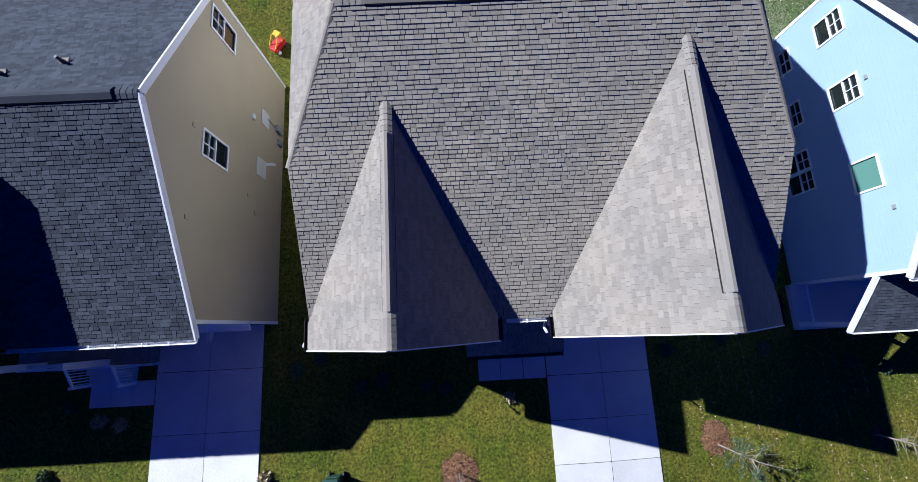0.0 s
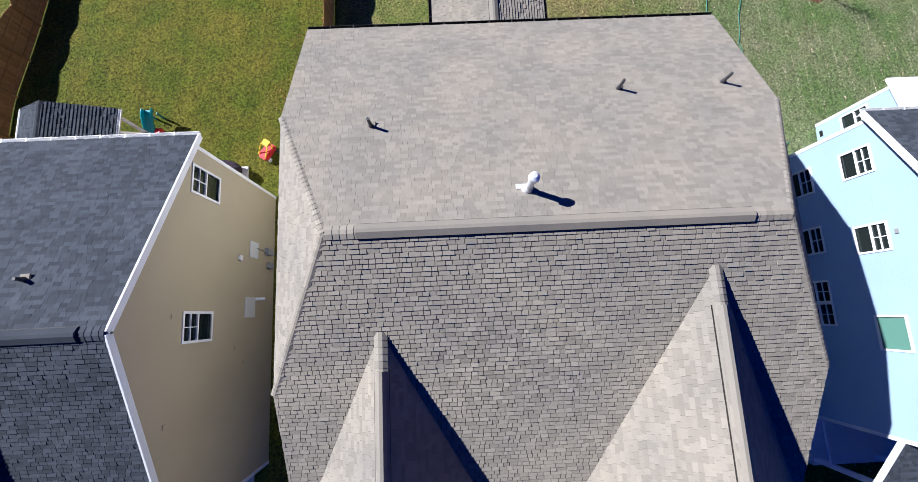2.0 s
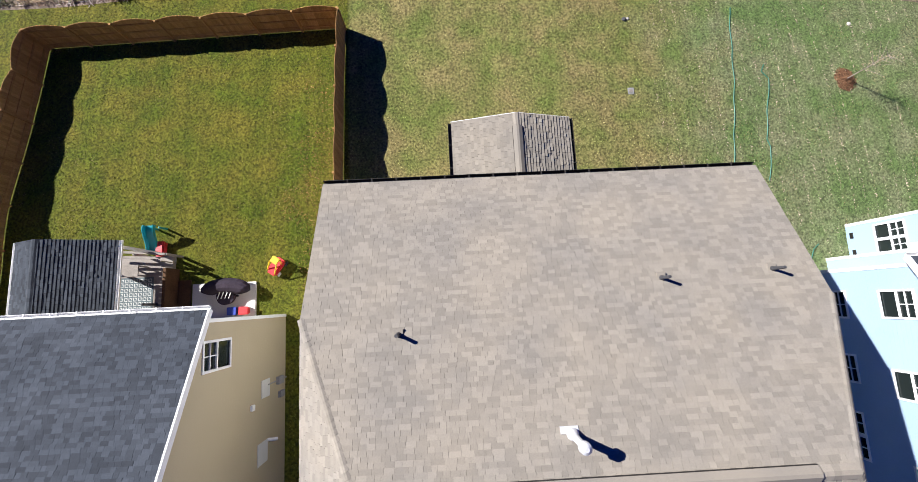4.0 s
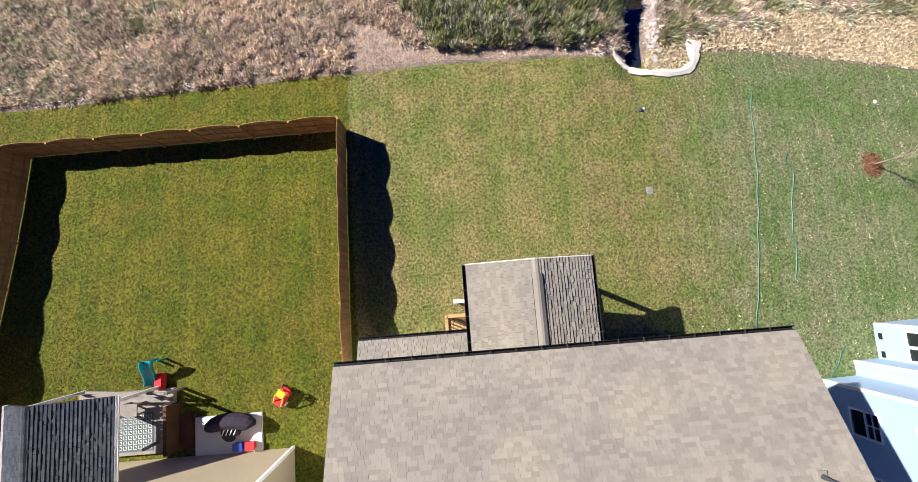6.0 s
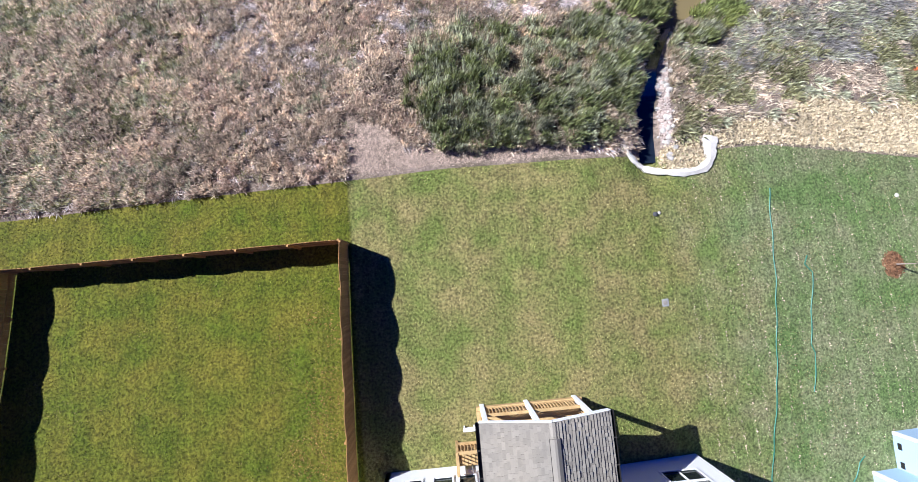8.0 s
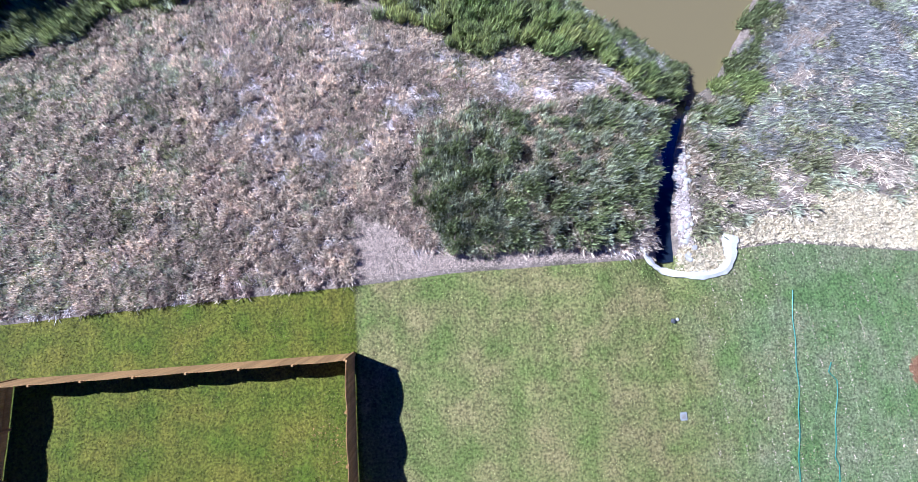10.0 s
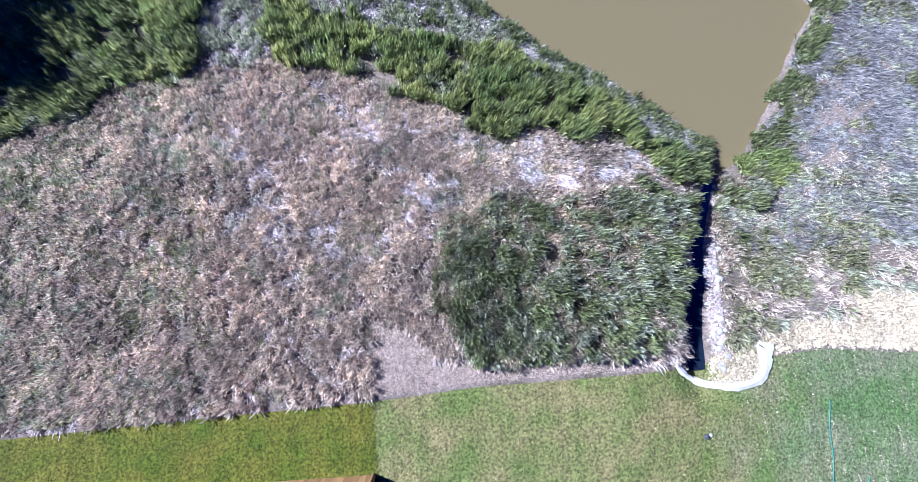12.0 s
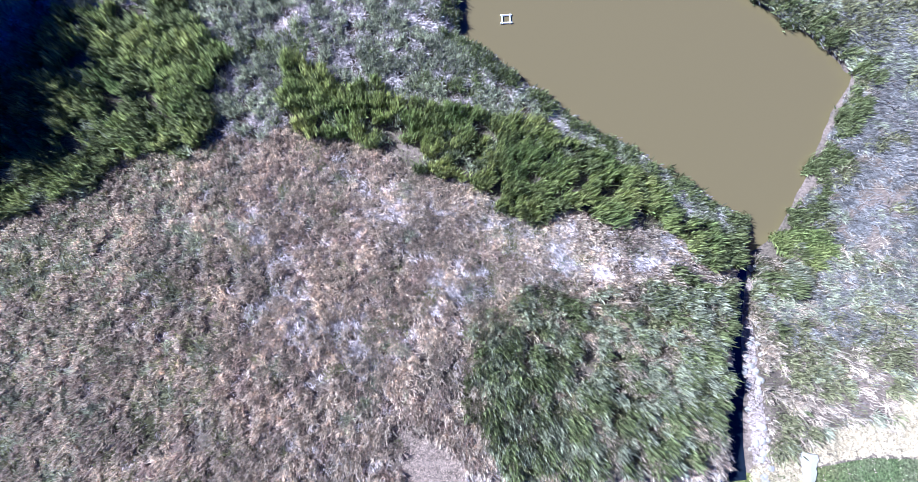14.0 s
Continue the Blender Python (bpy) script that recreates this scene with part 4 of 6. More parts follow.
for x, y in ((-11.75, 14.45), (-13.1, 14.5), (-12.6, 12.4)):
    part("rail_post", box(x - 0.05, x + 0.05, y - 0.05, y + 0.05, 0.2, 1.38, None, 0.008), GREYWOOD, bp)
part("deck", box(-15.9, -12.0, 11.95, 14.5, 0.28, 0.5, None, 0.01), GREYWOOD, bp, "weathered grey deck")
for i in range(9):
    part("baluster", box(-12.02, -11.98, 12.4 + i * 0.22, 12.44 + i * 0.22, 0.5, 1.3), GREYWOOD, bp)
RUG = mat("grey_rug", (0.12, 0.15, 0.16), rough=0.95, var=0.1)
RUGLINE = mat("cream_rug_line", (0.55, 0.57, 0.55), rough=0.95, var=0.1)
rug = thing("rug", (-13.6, 13.0, 0.51), "dark rug with a cream key pattern", "rug")
part("field", box(-14.7, -12.8, 12.1, 13.6, 0.502, 0.515), RUG, rug)
for i in range(9):
    for j in range(7):
        x, y = -14.62 + i * 0.2, 12.18 + j * 0.2
        bm = bmesh.new()
        for dx0, dx1, dy0, dy1 in ((0, 0.15, 0, 0.03), (0, 0.03, 0.032, 0.15), (0.06, 0.15, 0.12, 0.15), (0.12, 0.15, 0.06, 0.118)):
            box(x + dx0, x + dx1, y + dy0, y + dy1, 0.516, 0.521, bm)
        part("motif", bm, RUGLINE, rug)
table = thing("table", (-13.4, 13.9, 0.5), "small wooden outdoor table on the deck", "table")
part("tabletop", box(-13.8, -13.1, 13.6, 14.1, 1.0, 1.05, None, 0.01), GREYWOOD, table)
for x in (-13.75, -13.15):
    for y in (13.65, 14.05):
        part("leg", box(x - 0.03, x + 0.03, y - 0.03, y + 0.03, 0.5, 1.0), GREYWOOD, table)
BROWN = mat("brown_panel", (0.11, 0.06, 0.03), rough=0.85, var=0.25)
screen = thing("screen_wall", (-11.2, 13.0, 0.25), "low brown timber planter wall", "planter")
part("side", box(-12.0, -11.86, 12.0, 13.9, 0.2, 1.15, None, 0.01), BROWN, screen)
part("bed", box(-11.85, -11.3, 12.0, 13.4, 0.2, 0.34, None, 0.02), BROWN, screen)
patio = thing("patio", (-9.8, 12.4, 0.3), "pale concrete patio slab behind the house", "patio", kind="structure")
part("slab", box(-11.2, -8.45, 11.66, 13.2, 0.15, 0.36, None, 0.01), CONCRETE, patio)
COVER = mat("dark_fabric", (0.045, 0.035, 0.05), rough=0.9, var=0.3)
sofa = thing("patio_chair", (-9.6, 12.8, 0.36), "dark round wicker patio chair with white frame", "chair")
bm = tube([(-10.4 + 0.85 * (1 - math.cos(a)), 12.75 + 0.3 * math.sin(a), 0.75) for a in [math.pi * k / 10 for k in range(11)]], [0.2, 0.26, 0.3, 0.32, 0.33, 0.34, 0.34, 0.33, 0.31, 0.28, 0.2], None, 12)
part("back", bm, COVER, sofa)
part("seat", tube([(-9.6, 12.6, 0.42), (-9.6, 12.6, 0.7)], [0.34, 0.38], None, 20), COVER, sofa)
for k in range(4):
    part("strut", tube([(-9.9 + 0.16 * k, 12.5, 0.75), (-9.6 + 0.16 * k, 12.95, 1.0)], 0.022), WHITE, sofa)
for x in (-10.0, -9.2):
    part("leg", tube([(x, 12.6, 0.36), (x, 12.6, 0.5)], 0.04), COVER, sofa)
RED = mat("red_plastic", (0.62, 0.035, 0.04), rough=0.35, var=0.05)
YELLOW = mat("yellow_plastic", (0.75, 0.52, 0.03), rough=0.35, var=0.05)
TEAL = mat("teal_plastic", (0.02, 0.28, 0.33), rough=0.35, var=0.08)
ROYAL = mat("blue_plastic", (0.02, 0.05, 0.35), rough=0.4, var=0.05)
for x, c, cl, nm in ((-9.35, ROYAL, "blue plastic toy crate on the patio", "toy_crate"), (-8.85, RED, "red plastic toy crate on the patio", "toy_crate")):
    t = thing(nm, (x, 11.95, 0.36), cl, "toy crate")
    part("bin", box(x - 0.18, x + 0.18, 11.8, 12.1, 0.362, 0.6, None, 0.03), c, t)
    part("rim", box(x - 0.2, x + 0.2, 11.78, 12.12, 0.6, 0.63, None, 0.012), c, t)

# ---- toys on the lawn ----
sx, sy = -12.75, 15.1
sz = gz(sx, sy)
slide = thing("slide", (sx, sy, sz), "teal plastic toddler slide with a red ladder base", "slide")
bm = bmesh.new()
prev = None
for i in range(13):
    k = i / 12
    y, z, xo = sy - 0.45 + 1.1 * k, sz + 0.08 + 0.75 * smooth(k), sx - 0.22 + 0.35 * k
    ring = [bm.verts.new((xo + dx, y, z + dz)) for dx, dz in ((-0.24, 0.16), (-0.2, 0.17), (-0.17, 0.0), (0.17, 0.0), (0.2, 0.17), (0.24, 0.16), (0.2, -0.05), (-0.2, -0.05))]
    if prev:
        for a in range(8):
            bm.faces.new((prev[a], prev[(a + 1) % 8], ring[(a + 1) % 8], ring[a]))
    else:
        bm.faces.new(ring[::-1])
    prev = ring
bm.faces.new(prev)
part("chute", bm, TEAL, slide)
part("ladder", box(sx + 0.0, sx + 0.38, sy - 0.62, sy + 0.05, sz, sz + 0.32, None, 0.06), RED, slide, "red base")
for k in (-1, 1):
    part("side_frame", beam((sx + 0.13 + 0.2 * k, sy + 0.62, sz), (sx + 0.13 + 0.2 * k, sy + 0.6, sz + 0.6), 0.05, 0.08), TEAL, slide)
cx, cy = -7.5, 13.8
cz = gz(cx, cy)
car = thing("toy_car", (cx, cy, cz), "red ride-on toy car with a yellow roof", "toy car")
bm = box(-0.24, 0.24, -0.4, 0.4, 0.1, 0.42, None, 0.08)
bmesh.ops.transform(bm, matrix=pose(cx, cy, cz, 0, 0, -35), verts=bm.verts)
part("body", bm, RED, car)
bm = box(-0.18, 0.18, 0.1, 0.4, 0.76, 0.81, None, 0.025)
bmesh.ops.transform(bm, matrix=pose(cx, cy, cz, 0, 0, -35), verts=bm.verts)
part("roof", bm, YELLOW, car, "yellow roof")
for ix, iy in ((-0.19, -0.25), (0.19, -0.25), (-0.19, 0.28), (0.19, 0.28)):
    q = pose(cx, cy, cz, 0, 0, -35)
    part("pillar", tube([q @ Vector((ix, iy - 0.06, 0.4)), q @ Vector((ix * 0.95, max(iy + 0.06, 0.12), 0.78))], 0.03), YELLOW, car)
    a = q @ Vector((ix * 1.2, iy, 0.1))
    b = q @ Vector((ix * 1.5, iy, 0.1))
    part("wheel", tube([a, b], 0.1, None, 14), PIPE if iy > 0 else WHITE, car, "small wheel")

# ---- front and back yard things ----
MULCH = mat("red_brown_mulch", (0.23, 0.125, 0.065), (0.14, 0.075, 0.04), rough=0.95, var=0.4, coarse=6, fine=25, bump=1.0, dist=0.04, island=0.4)
BARK = mat("pale_bark", (0.34, 0.29, 0.23), rough=0.9, var=0.2, coarse=8)
LEAFGREEN = mat("dark_green_leaf", (0.05, 0.085, 0.03), rough=0.6, var=0.2, island=0.45)
LEAFTAN = mat("dry_leaf", (0.42, 0.34, 0.20), rough=0.8, var=0.2, island=0.4)
GREENBIN = mat("green_bin_plastic", (0.03, 0.08, 0.06), rough=0.5, var=0.1)
HOSE = mat("green_hose_rubber", (0.03, 0.16, 0.10), rough=0.5, var=0.1)
STONE = mat("pale_stone", (0.46, 0.43, 0.39), rough=0.9, var=0.2, coarse=5, per_object=0.2)
FABRIC = mat("white_fabric", (0.66, 0.62, 0.55), rough=0.85, var=0.08, coarse=3)
rng = np.random.default_rng(5)


def soup(name, tri, material, label, category, parent=None):
    """One mesh of loose triangles, tri: n x 3 x 3."""
    n = len(tri)
    me = bpy.data.meshes.new(name)
    me.vertices.add(n * 3)
    me.loops.add(n * 3)
    me.polygons.add(n)
    me.vertices.foreach_set("co", tri.astype(np.float32).ravel())
    me.loops.foreach_set("vertex_index", np.arange(n * 3, dtype=np.int32))
    me.polygons.foreach_set("loop_start", np.arange(0, n * 3, 3, dtype=np.int32))
    me.update(calc_edges=True)
    me.materials.append(material)
    ob = hang(new(name, me), parent)
    return tagged(ob, label, category if parent is None else "", kind="stuff")


def leaf_tris(c, size):
    """Random small leaves at the centres c."""
    n = len(c)
    d = rng.normal(size=(n, 3))
    d /= np.linalg.norm(d, axis=1)[:, None]
    e = np.cross(d, rng.normal(size=(n, 3)))
    e /= np.linalg.norm(e, axis=1)[:, None] + 1e-9
    s = size * rng.uniform(0.6, 1.4, (n, 1))
    return np.stack([c - e * s * 0.35, c + e * s * 0.35, c + d * s], 1)


def mulch_ring(x, y, r):
    ring = thing("mulch_ring", (x, y, gz(x, y)), "ring of red-brown bark mulch round a young tree", "mulch", "mulch rings")
    bm = bmesh.new()
    mid = bm.verts.new((x, y, gz(x, y) + 0.1))
    rim = []
    for k in range(22):
        a = 2 * math.pi * k / 22
        rr = r * rng.uniform(0.85, 1.12)
        px, py = x + rr * math.cos(a), y + rr * math.sin(a) * 1.15
        rim.append(bm.verts.new((px, py, gz(px, py) + 0.005)))
    for k in range(22):
        bm.faces.new((mid, rim[k], rim[(k + 1) % 22]))
    part("mound", bm, MULCH, ring)
    n = 900
    a, q = rng.uniform(0, 2 * math.pi, n), r * np.sqrt(rng.uniform(0, 1.15, n))
    px, py = x + q * np.cos(a), y + q * np.sin(a) * 1.15
    c = np.stack([px, py, ground_z(px, py) + np.clip(0.1 * (1 - q / r), 0, 1) + 0.02], 1)
    soup("chips", leaf_tris(c, 0.07), MULCH, "", "", ring)
    return ring


def sapling(x, y, tall, label, leaves, leaf_mat, twigs=26):
    z = gz(x, y)
    t = thing("young_tree", (x, y, z), label, "tree", "young trees")
    part("trunk", tube([(x, y, z), (x + 0.03, y, z + tall * 0.5), (x + 0.05, y + 0.04, z + tall)], [0.035, 0.025, 0.008]), BARK, t)
    bm = bmesh.new()
    tips = []
    for k in range(twigs):
        h = z + tall * rng.uniform(0.3, 0.95)
        a, l = rng.uniform(0, 2 * math.pi), tall * rng.uniform(0.15, 0.34)
        p = Vector((x + 0.03, y, h))
        q = p + Vector((math.cos(a) * l, math.sin(a) * l, l * 0.8))
        tube([p, (p + q) / 2 + Vector((0, 0, 0.02)), q], [0.012, 0.008, 0.004], bm, 4)
        tips += [p + (q - p) * f for f in (0.45, 0.6, 0.75, 0.9, 1.0)]
    part("branches", bm, BARK, t)
    if leaves:
        c = np.repeat(np.array([tuple(p) for p in tips]), leaves, 0)
        soup("leaves", leaf_tris(c + rng.normal(0, 0.06, c.shape), 0.07), leaf_mat, "", "", t)
    return t


def shrub(x, y, r, material, label):
    z = gz(x, y)
    s = thing("shrub", (x, y, z), label, "shrub", "front bed shrubs")
    bm = bmesh.new()
    for k in range(9):
        a = 2 * math.pi * k / 9
        tube([(x, y, z), (x + 0.6 * r * math.cos(a), y + 0.6 * r * math.sin(a), z + r)], [0.015, 0.006], bm, 4)
    part("stems", bm, BARK, s)
    n = 260
    d = rng.normal(size=(n, 3))
    d /= np.linalg.norm(d, axis=1)[:, None]
    d[:, 2] = np.abs(d[:, 2])
    c = np.array([x, y, z + 0.05]) + d * r * rng.uniform(0.45, 1.1, (n, 1))
    soup("leaves", leaf_tris(c, 0.11), material, "", "", s)
    return s


mulch_ring(0.41, -6.0, 0.72)
mulch_ring(11.3, -5.35, 0.62)
mulch_ring(18.9, -5.9, 0.4)
mulch_ring(20.9, 22.2, 0.55)
sapling(0.41, -6.0, 2.6, "bare young tree in a mulch ring", 0, LEAFTAN)
sapling(11.35, -5.6, 2.9, "leafy young tree leaning over a mulch ring", 7, LEAFGREEN, 34)
sapling(18.75, -5.75, 2.3, "bare pale young tree by the lawn", 0, LEAFTAN)
sapling(20.95, 22.2, 2.4, "young tree with a few dry leaves", 1, LEAFTAN)
for x, y, r in ((2.65, -3.2, 0.22), (-14.3, -3.25, 0.3), (-13.4, -3.4, 0.25), (-7.45, -5.75, 0.25)):
    shrub(x, y, r, LEAFTAN, "small straw-coloured ornamental grass")
for x, y in ((-3.5, -2.4), (-2.6, -2.2), (-0.75, -2.5), (0.0, -2.7), (-5.2, -1.2), (-6.2, -1.6), (9.6, -1.6), (12.2, -1.2), (14.2, -1.8), (-15.5, -2.6), (-16.3, -5.3), (19.9, -2.9), (18.2, -2.6)):
    shrub(x, y, 0.3, LEAFGREEN, "low evergreen shrub in the front bed")
bx, by = -4.55, -6.0
bz = gz(bx, by)
binn = thing("wheeled_bin", (bx, by, bz), "dark green wheeled rubbish bin on the lawn", "bin")
bm = box(bx - 0.27, bx + 0.27, by - 0.3, by + 0.3, bz + 0.05, bz + 0.95, None, 0.03)
for v in bm.verts:
    if v.co.z < bz + 0.4:
        v.co.x, v.co.y = bx + (v.co.x - bx) * 0.8, by + (v.co.y - by) * 0.8
part("body", bm, GREENBIN, binn)
part("lid", box(bx - 0.31, bx + 0.31, by - 0.34, by + 0.34, bz + 0.95, bz + 1.02, None, 0.025), GREENBIN, binn)
part("handle", tube([(bx - 0.22, by + 0.38, bz + 0.92), (bx + 0.22, by + 0.38, bz + 0.92)], 0.018), GREENBIN, binn)
for s in (-1, 1):
    part("wheel", tube([(bx + s * 0.26, by + 0.24, bz + 0.1), (bx + s * 0.31, by + 0.24, bz + 0.1)], 0.1, None, 14), PIPE, binn)


def hose(pts, label):
    h = thing("garden_hose", (*pts[0], gz(*pts[0])), label, "hose")
    dense = []
    for (x0, y0), (x1, y1) in zip(pts, pts[1:]):
        n = max(2, int(math.hypot(x1 - x0, y1 - y0) / 0.3))
        dense += [(x0 + (x1 - x0) * k / n, y0 + (y1 - y0) * k / n) for k in range(n)]
    dense.append(pts[-1])
    dense = [(x + 0.03 * math.sin(3.1 * y + x), y) for x, y in dense]
    part("tubing", tube([(x, y, gz(x, y) + 0.03) for x, y in dense], 0.022, None, 6), HOSE, h)


hose([(15.3, 26.3), (15.15, 25.6), (14.6, 21.5), (13.9, 17.0), (13.2, 13.2), (12.9, 10.5)], "thin green hose lying straight across the lawn")
hose([(16.5, 23.0), (16.3, 22.6), (16.6, 22.2), (16.2, 20.4), (15.95, 19.0), (16.1, 18.6), (15.75, 16.9)], "loosely curled green hose on the lawn")
hose([(17.95, 13.75), (17.6, 13.5), (17.3, 12.9), (16.8, 12.3)], "short green hose end on the lawn")


def rock(x, y, r, material, label, name="stone"):
    bm = bmesh.new()
    bmesh.ops.create_icosphere(bm, subdivisions=2, radius=r)
    for v in bm.verts:
        v.co *= 1 + 0.25 * noise.noise(v.co * (2.2 / r) + Vector((x, y, 0)))
        v.co.z *= 0.6
        v.co += Vector((x, y, gz(x, y) + r * 0.25))
    return tagged(part(name, bm, material), label, "stone")


rock(22.0, 25.5, 0.1, FABRIC, "small white stone on the lawn")
rock(9.4, 25.45, 0.12, PIPE, "small dark stone on the lawn")
rock(9.6, 25.5, 0.08, STONE, "small grey stone on the lawn")
cover = thing("utility_cover", (9.2, 21.5, gz(9.2, 21.5)), "pale cracked utility cover set in the lawn", "cover")
part("plate", box(9.05, 9.38, 21.32, 21.66, gz(9.2, 21.5) - 0.05, gz(9.2, 21.5) + 0.03, None, 0.02), DARKGREY, cover)
part("lid", box(9.12, 9.3, 21.4, 21.58, gz(9.2, 21.5) + 0.03, gz(9.2, 21.5) + 0.045, None, 0.006), GREYWOOD, cover)
mz = gz(24.96, 32.04)
marker = thing("marker_post", (24.96, 32.04, mz), "orange and white marker post in the scrub", "post")
ORANGE = mat("orange_plastic", (0.65, 0.13, 0.03), rough=0.5, var=0.05)
part("pole", tube([(24.96, 32.04, mz - 0.1), (24.96, 32.04, mz + 0.75)], 0.09, None, 12), ORANGE, marker)
part("band", tube([(24.96, 32.04, mz + 0.75), (24.96, 32.04, mz + 1.1)], 0.092, None, 12), WHITE, marker)
part("pole", tube([(24.96, 32.04, mz + 1.1), (24.96, 32.04, mz + 1.4)], 0.09, None, 12), ORANGE, marker)

# white fabric edging round the drain
arc = [(8.35, 28.95), (8.6, 28.35), (9.05, 27.85), (9.7, 27.5), (10.75, 27.3), (11.75, 27.32), (12.4, 27.6), (12.6, 28.1), (12.65, 28.6), (12.75, 29.0)]
edging = thing("drain_edging", (10.8, 27.1, gz(10.8, 27.1)), "white fabric erosion edging curved round the drain", "edging")
for _ in range(2):
    arc = [arc[0]] + [(a[0] * k + b[0] * (1 - k), a[1] * k + b[1] * (1 - k)) for a, b in zip(arc, arc[1:]) for k in (0.75, 0.25)] + [arc[-1]]
last = len(arc) - 1
bm = bmesh.new()
prev = None
for i, (x, y) in enumerate(arc):
    w = np.interp(i / last, [0, 0.15, 0.5, 0.72, 0.85, 1], [0.05, 0.09, 0.17, 0.24, 0.34, 0.36]) + 0.03 * math.sin(i * 1.1) + 0.02 * math.sin(i * 2.7)
    d = Vector((arc[min(i + 1, last)][0] - arc[max(i - 1, 0)][0], arc[min(i + 1, last)][1] - arc[max(i - 1, 0)][1], 0)).normalized()
    s = Vector((-d.y, d.x, 0))
    z = gz(x, min(y - 0.3, 28.0))
    ring = [bm.verts.new(Vector((x, y, z + h)) + s * o) for o, h in ((-w, -0.1), (-w, 0.04), (0, 0.1), (w, 0.06), (w, -0.2))]
    if prev:
        for k in range(5):
            bm.faces.new((prev[k], prev[(k + 1) % 5], ring[(k + 1) % 5], ring[k]))
    else:
        bm.faces.new(ring)
    prev = ring
bm.faces.new(prev[::-1])
part("band", bm, FABRIC, edging)

# ---- scrub, reeds, straw, grass ----
GRID = rng.uniform(0, 1, (6, 64, 64))


def patches(x, y, size, k):
    """Smooth random field from 0 to 1, features about size metres across."""
    u, v = x / size + 17.3 * k + 40, y / size + 9.1 * k + 40
    i, j = np.floor(u).astype(int), np.floor(v).astype(int)
    fu, fv = smooth(u - i), smooth(v - j)
    g = GRID[k % 6]
    a, b, c, d = g[i % 64, j % 64], g[(i + 1) % 64, j % 64], g[i % 64, (j + 1) % 64], g[(i + 1) % 64, (j + 1) % 64]
    return (a * (1 - fu) + b * fu) * (1 - fv) + (c * (1 - fu) + d * fu) * fv


def blades(x, y, tall, wide, lean, drift=(0.0, 0.0), lift=0.0):
    n = len(x)
    b = np.stack([x, y, ground_z(x, y) - 0.02 + lift], 1)
    a = rng.uniform(0, 2 * math.pi, n)
    t = tall * rng.uniform(0.5, 1.3, n)
    l = lean * rng.uniform(0.2, 1.3, n)
    tip = b + np.stack([l * np.cos(a) + drift[0], l * np.sin(a) + drift[1], t], 1)
    q = rng.uniform(0, 2 * math.pi, n)
    s = np.stack([np.cos(q), np.sin(q), 0 * q], 1) * (wide * rng.uniform(0.6, 1.4, n))[:, None]
    return np.stack([b - s, b + s, tip], 1)


def scatter(n, x0, x1, y0, y1):
    return rng.uniform(x0, x1, n), rng.uniform(y0, y1, n)


def lawn_line(x):
    return 28.0 + edge_y(x)


SCRUB = [(-1.8, 32.2), (-0.7, 35.0), (1.8, 36.3), (4.8, 36.4), (8.8, 36.9), (13.6, 36.6), (10.2, 31.2), (9.3, 28.9), (2.8, 29.2), (0.4, 29.2), (-0.9, 30.2)]
DRAIN = [(8.6, 28.5), (9.1, 27.95), (9.75, 27.62), (10.75, 27.42), (11.7, 27.45), (12.3, 27.7), (12.5, 28.7), (9.0, 28.7)]
PALE = [(-9.3, 36.0, 1.2), (-7.6, 35.9, 1.1), (-5.8, 34.5, 1.0), (0.2, 40.2, 1.5), (2.3, 39.1, 1.6), (4.8, 37.7, 1.4), (-2.1, 37.0, 1.0), (-16.0, 30.2, 0.9), (-11.3, 40.6, 1.5), (-18.5, 31.0, 0.8), (8.0, 37.9, 1.0), (-4.5, 41.0, 1.2)]
REED_LINE = [(-40, 33), (-23.5, 40.8), (-18.7, 44.0), (-9.7, 44.9), (-0.6, 41.6), (6.0, 39.6), (12.2, 37.2), (14.0, 37.6)]
rx_, ry_ = [p[0] for p in REED_LINE], [p[1] for p in REED_LINE]


def reed_y(x):
    return np.interp(x, rx_, ry_)


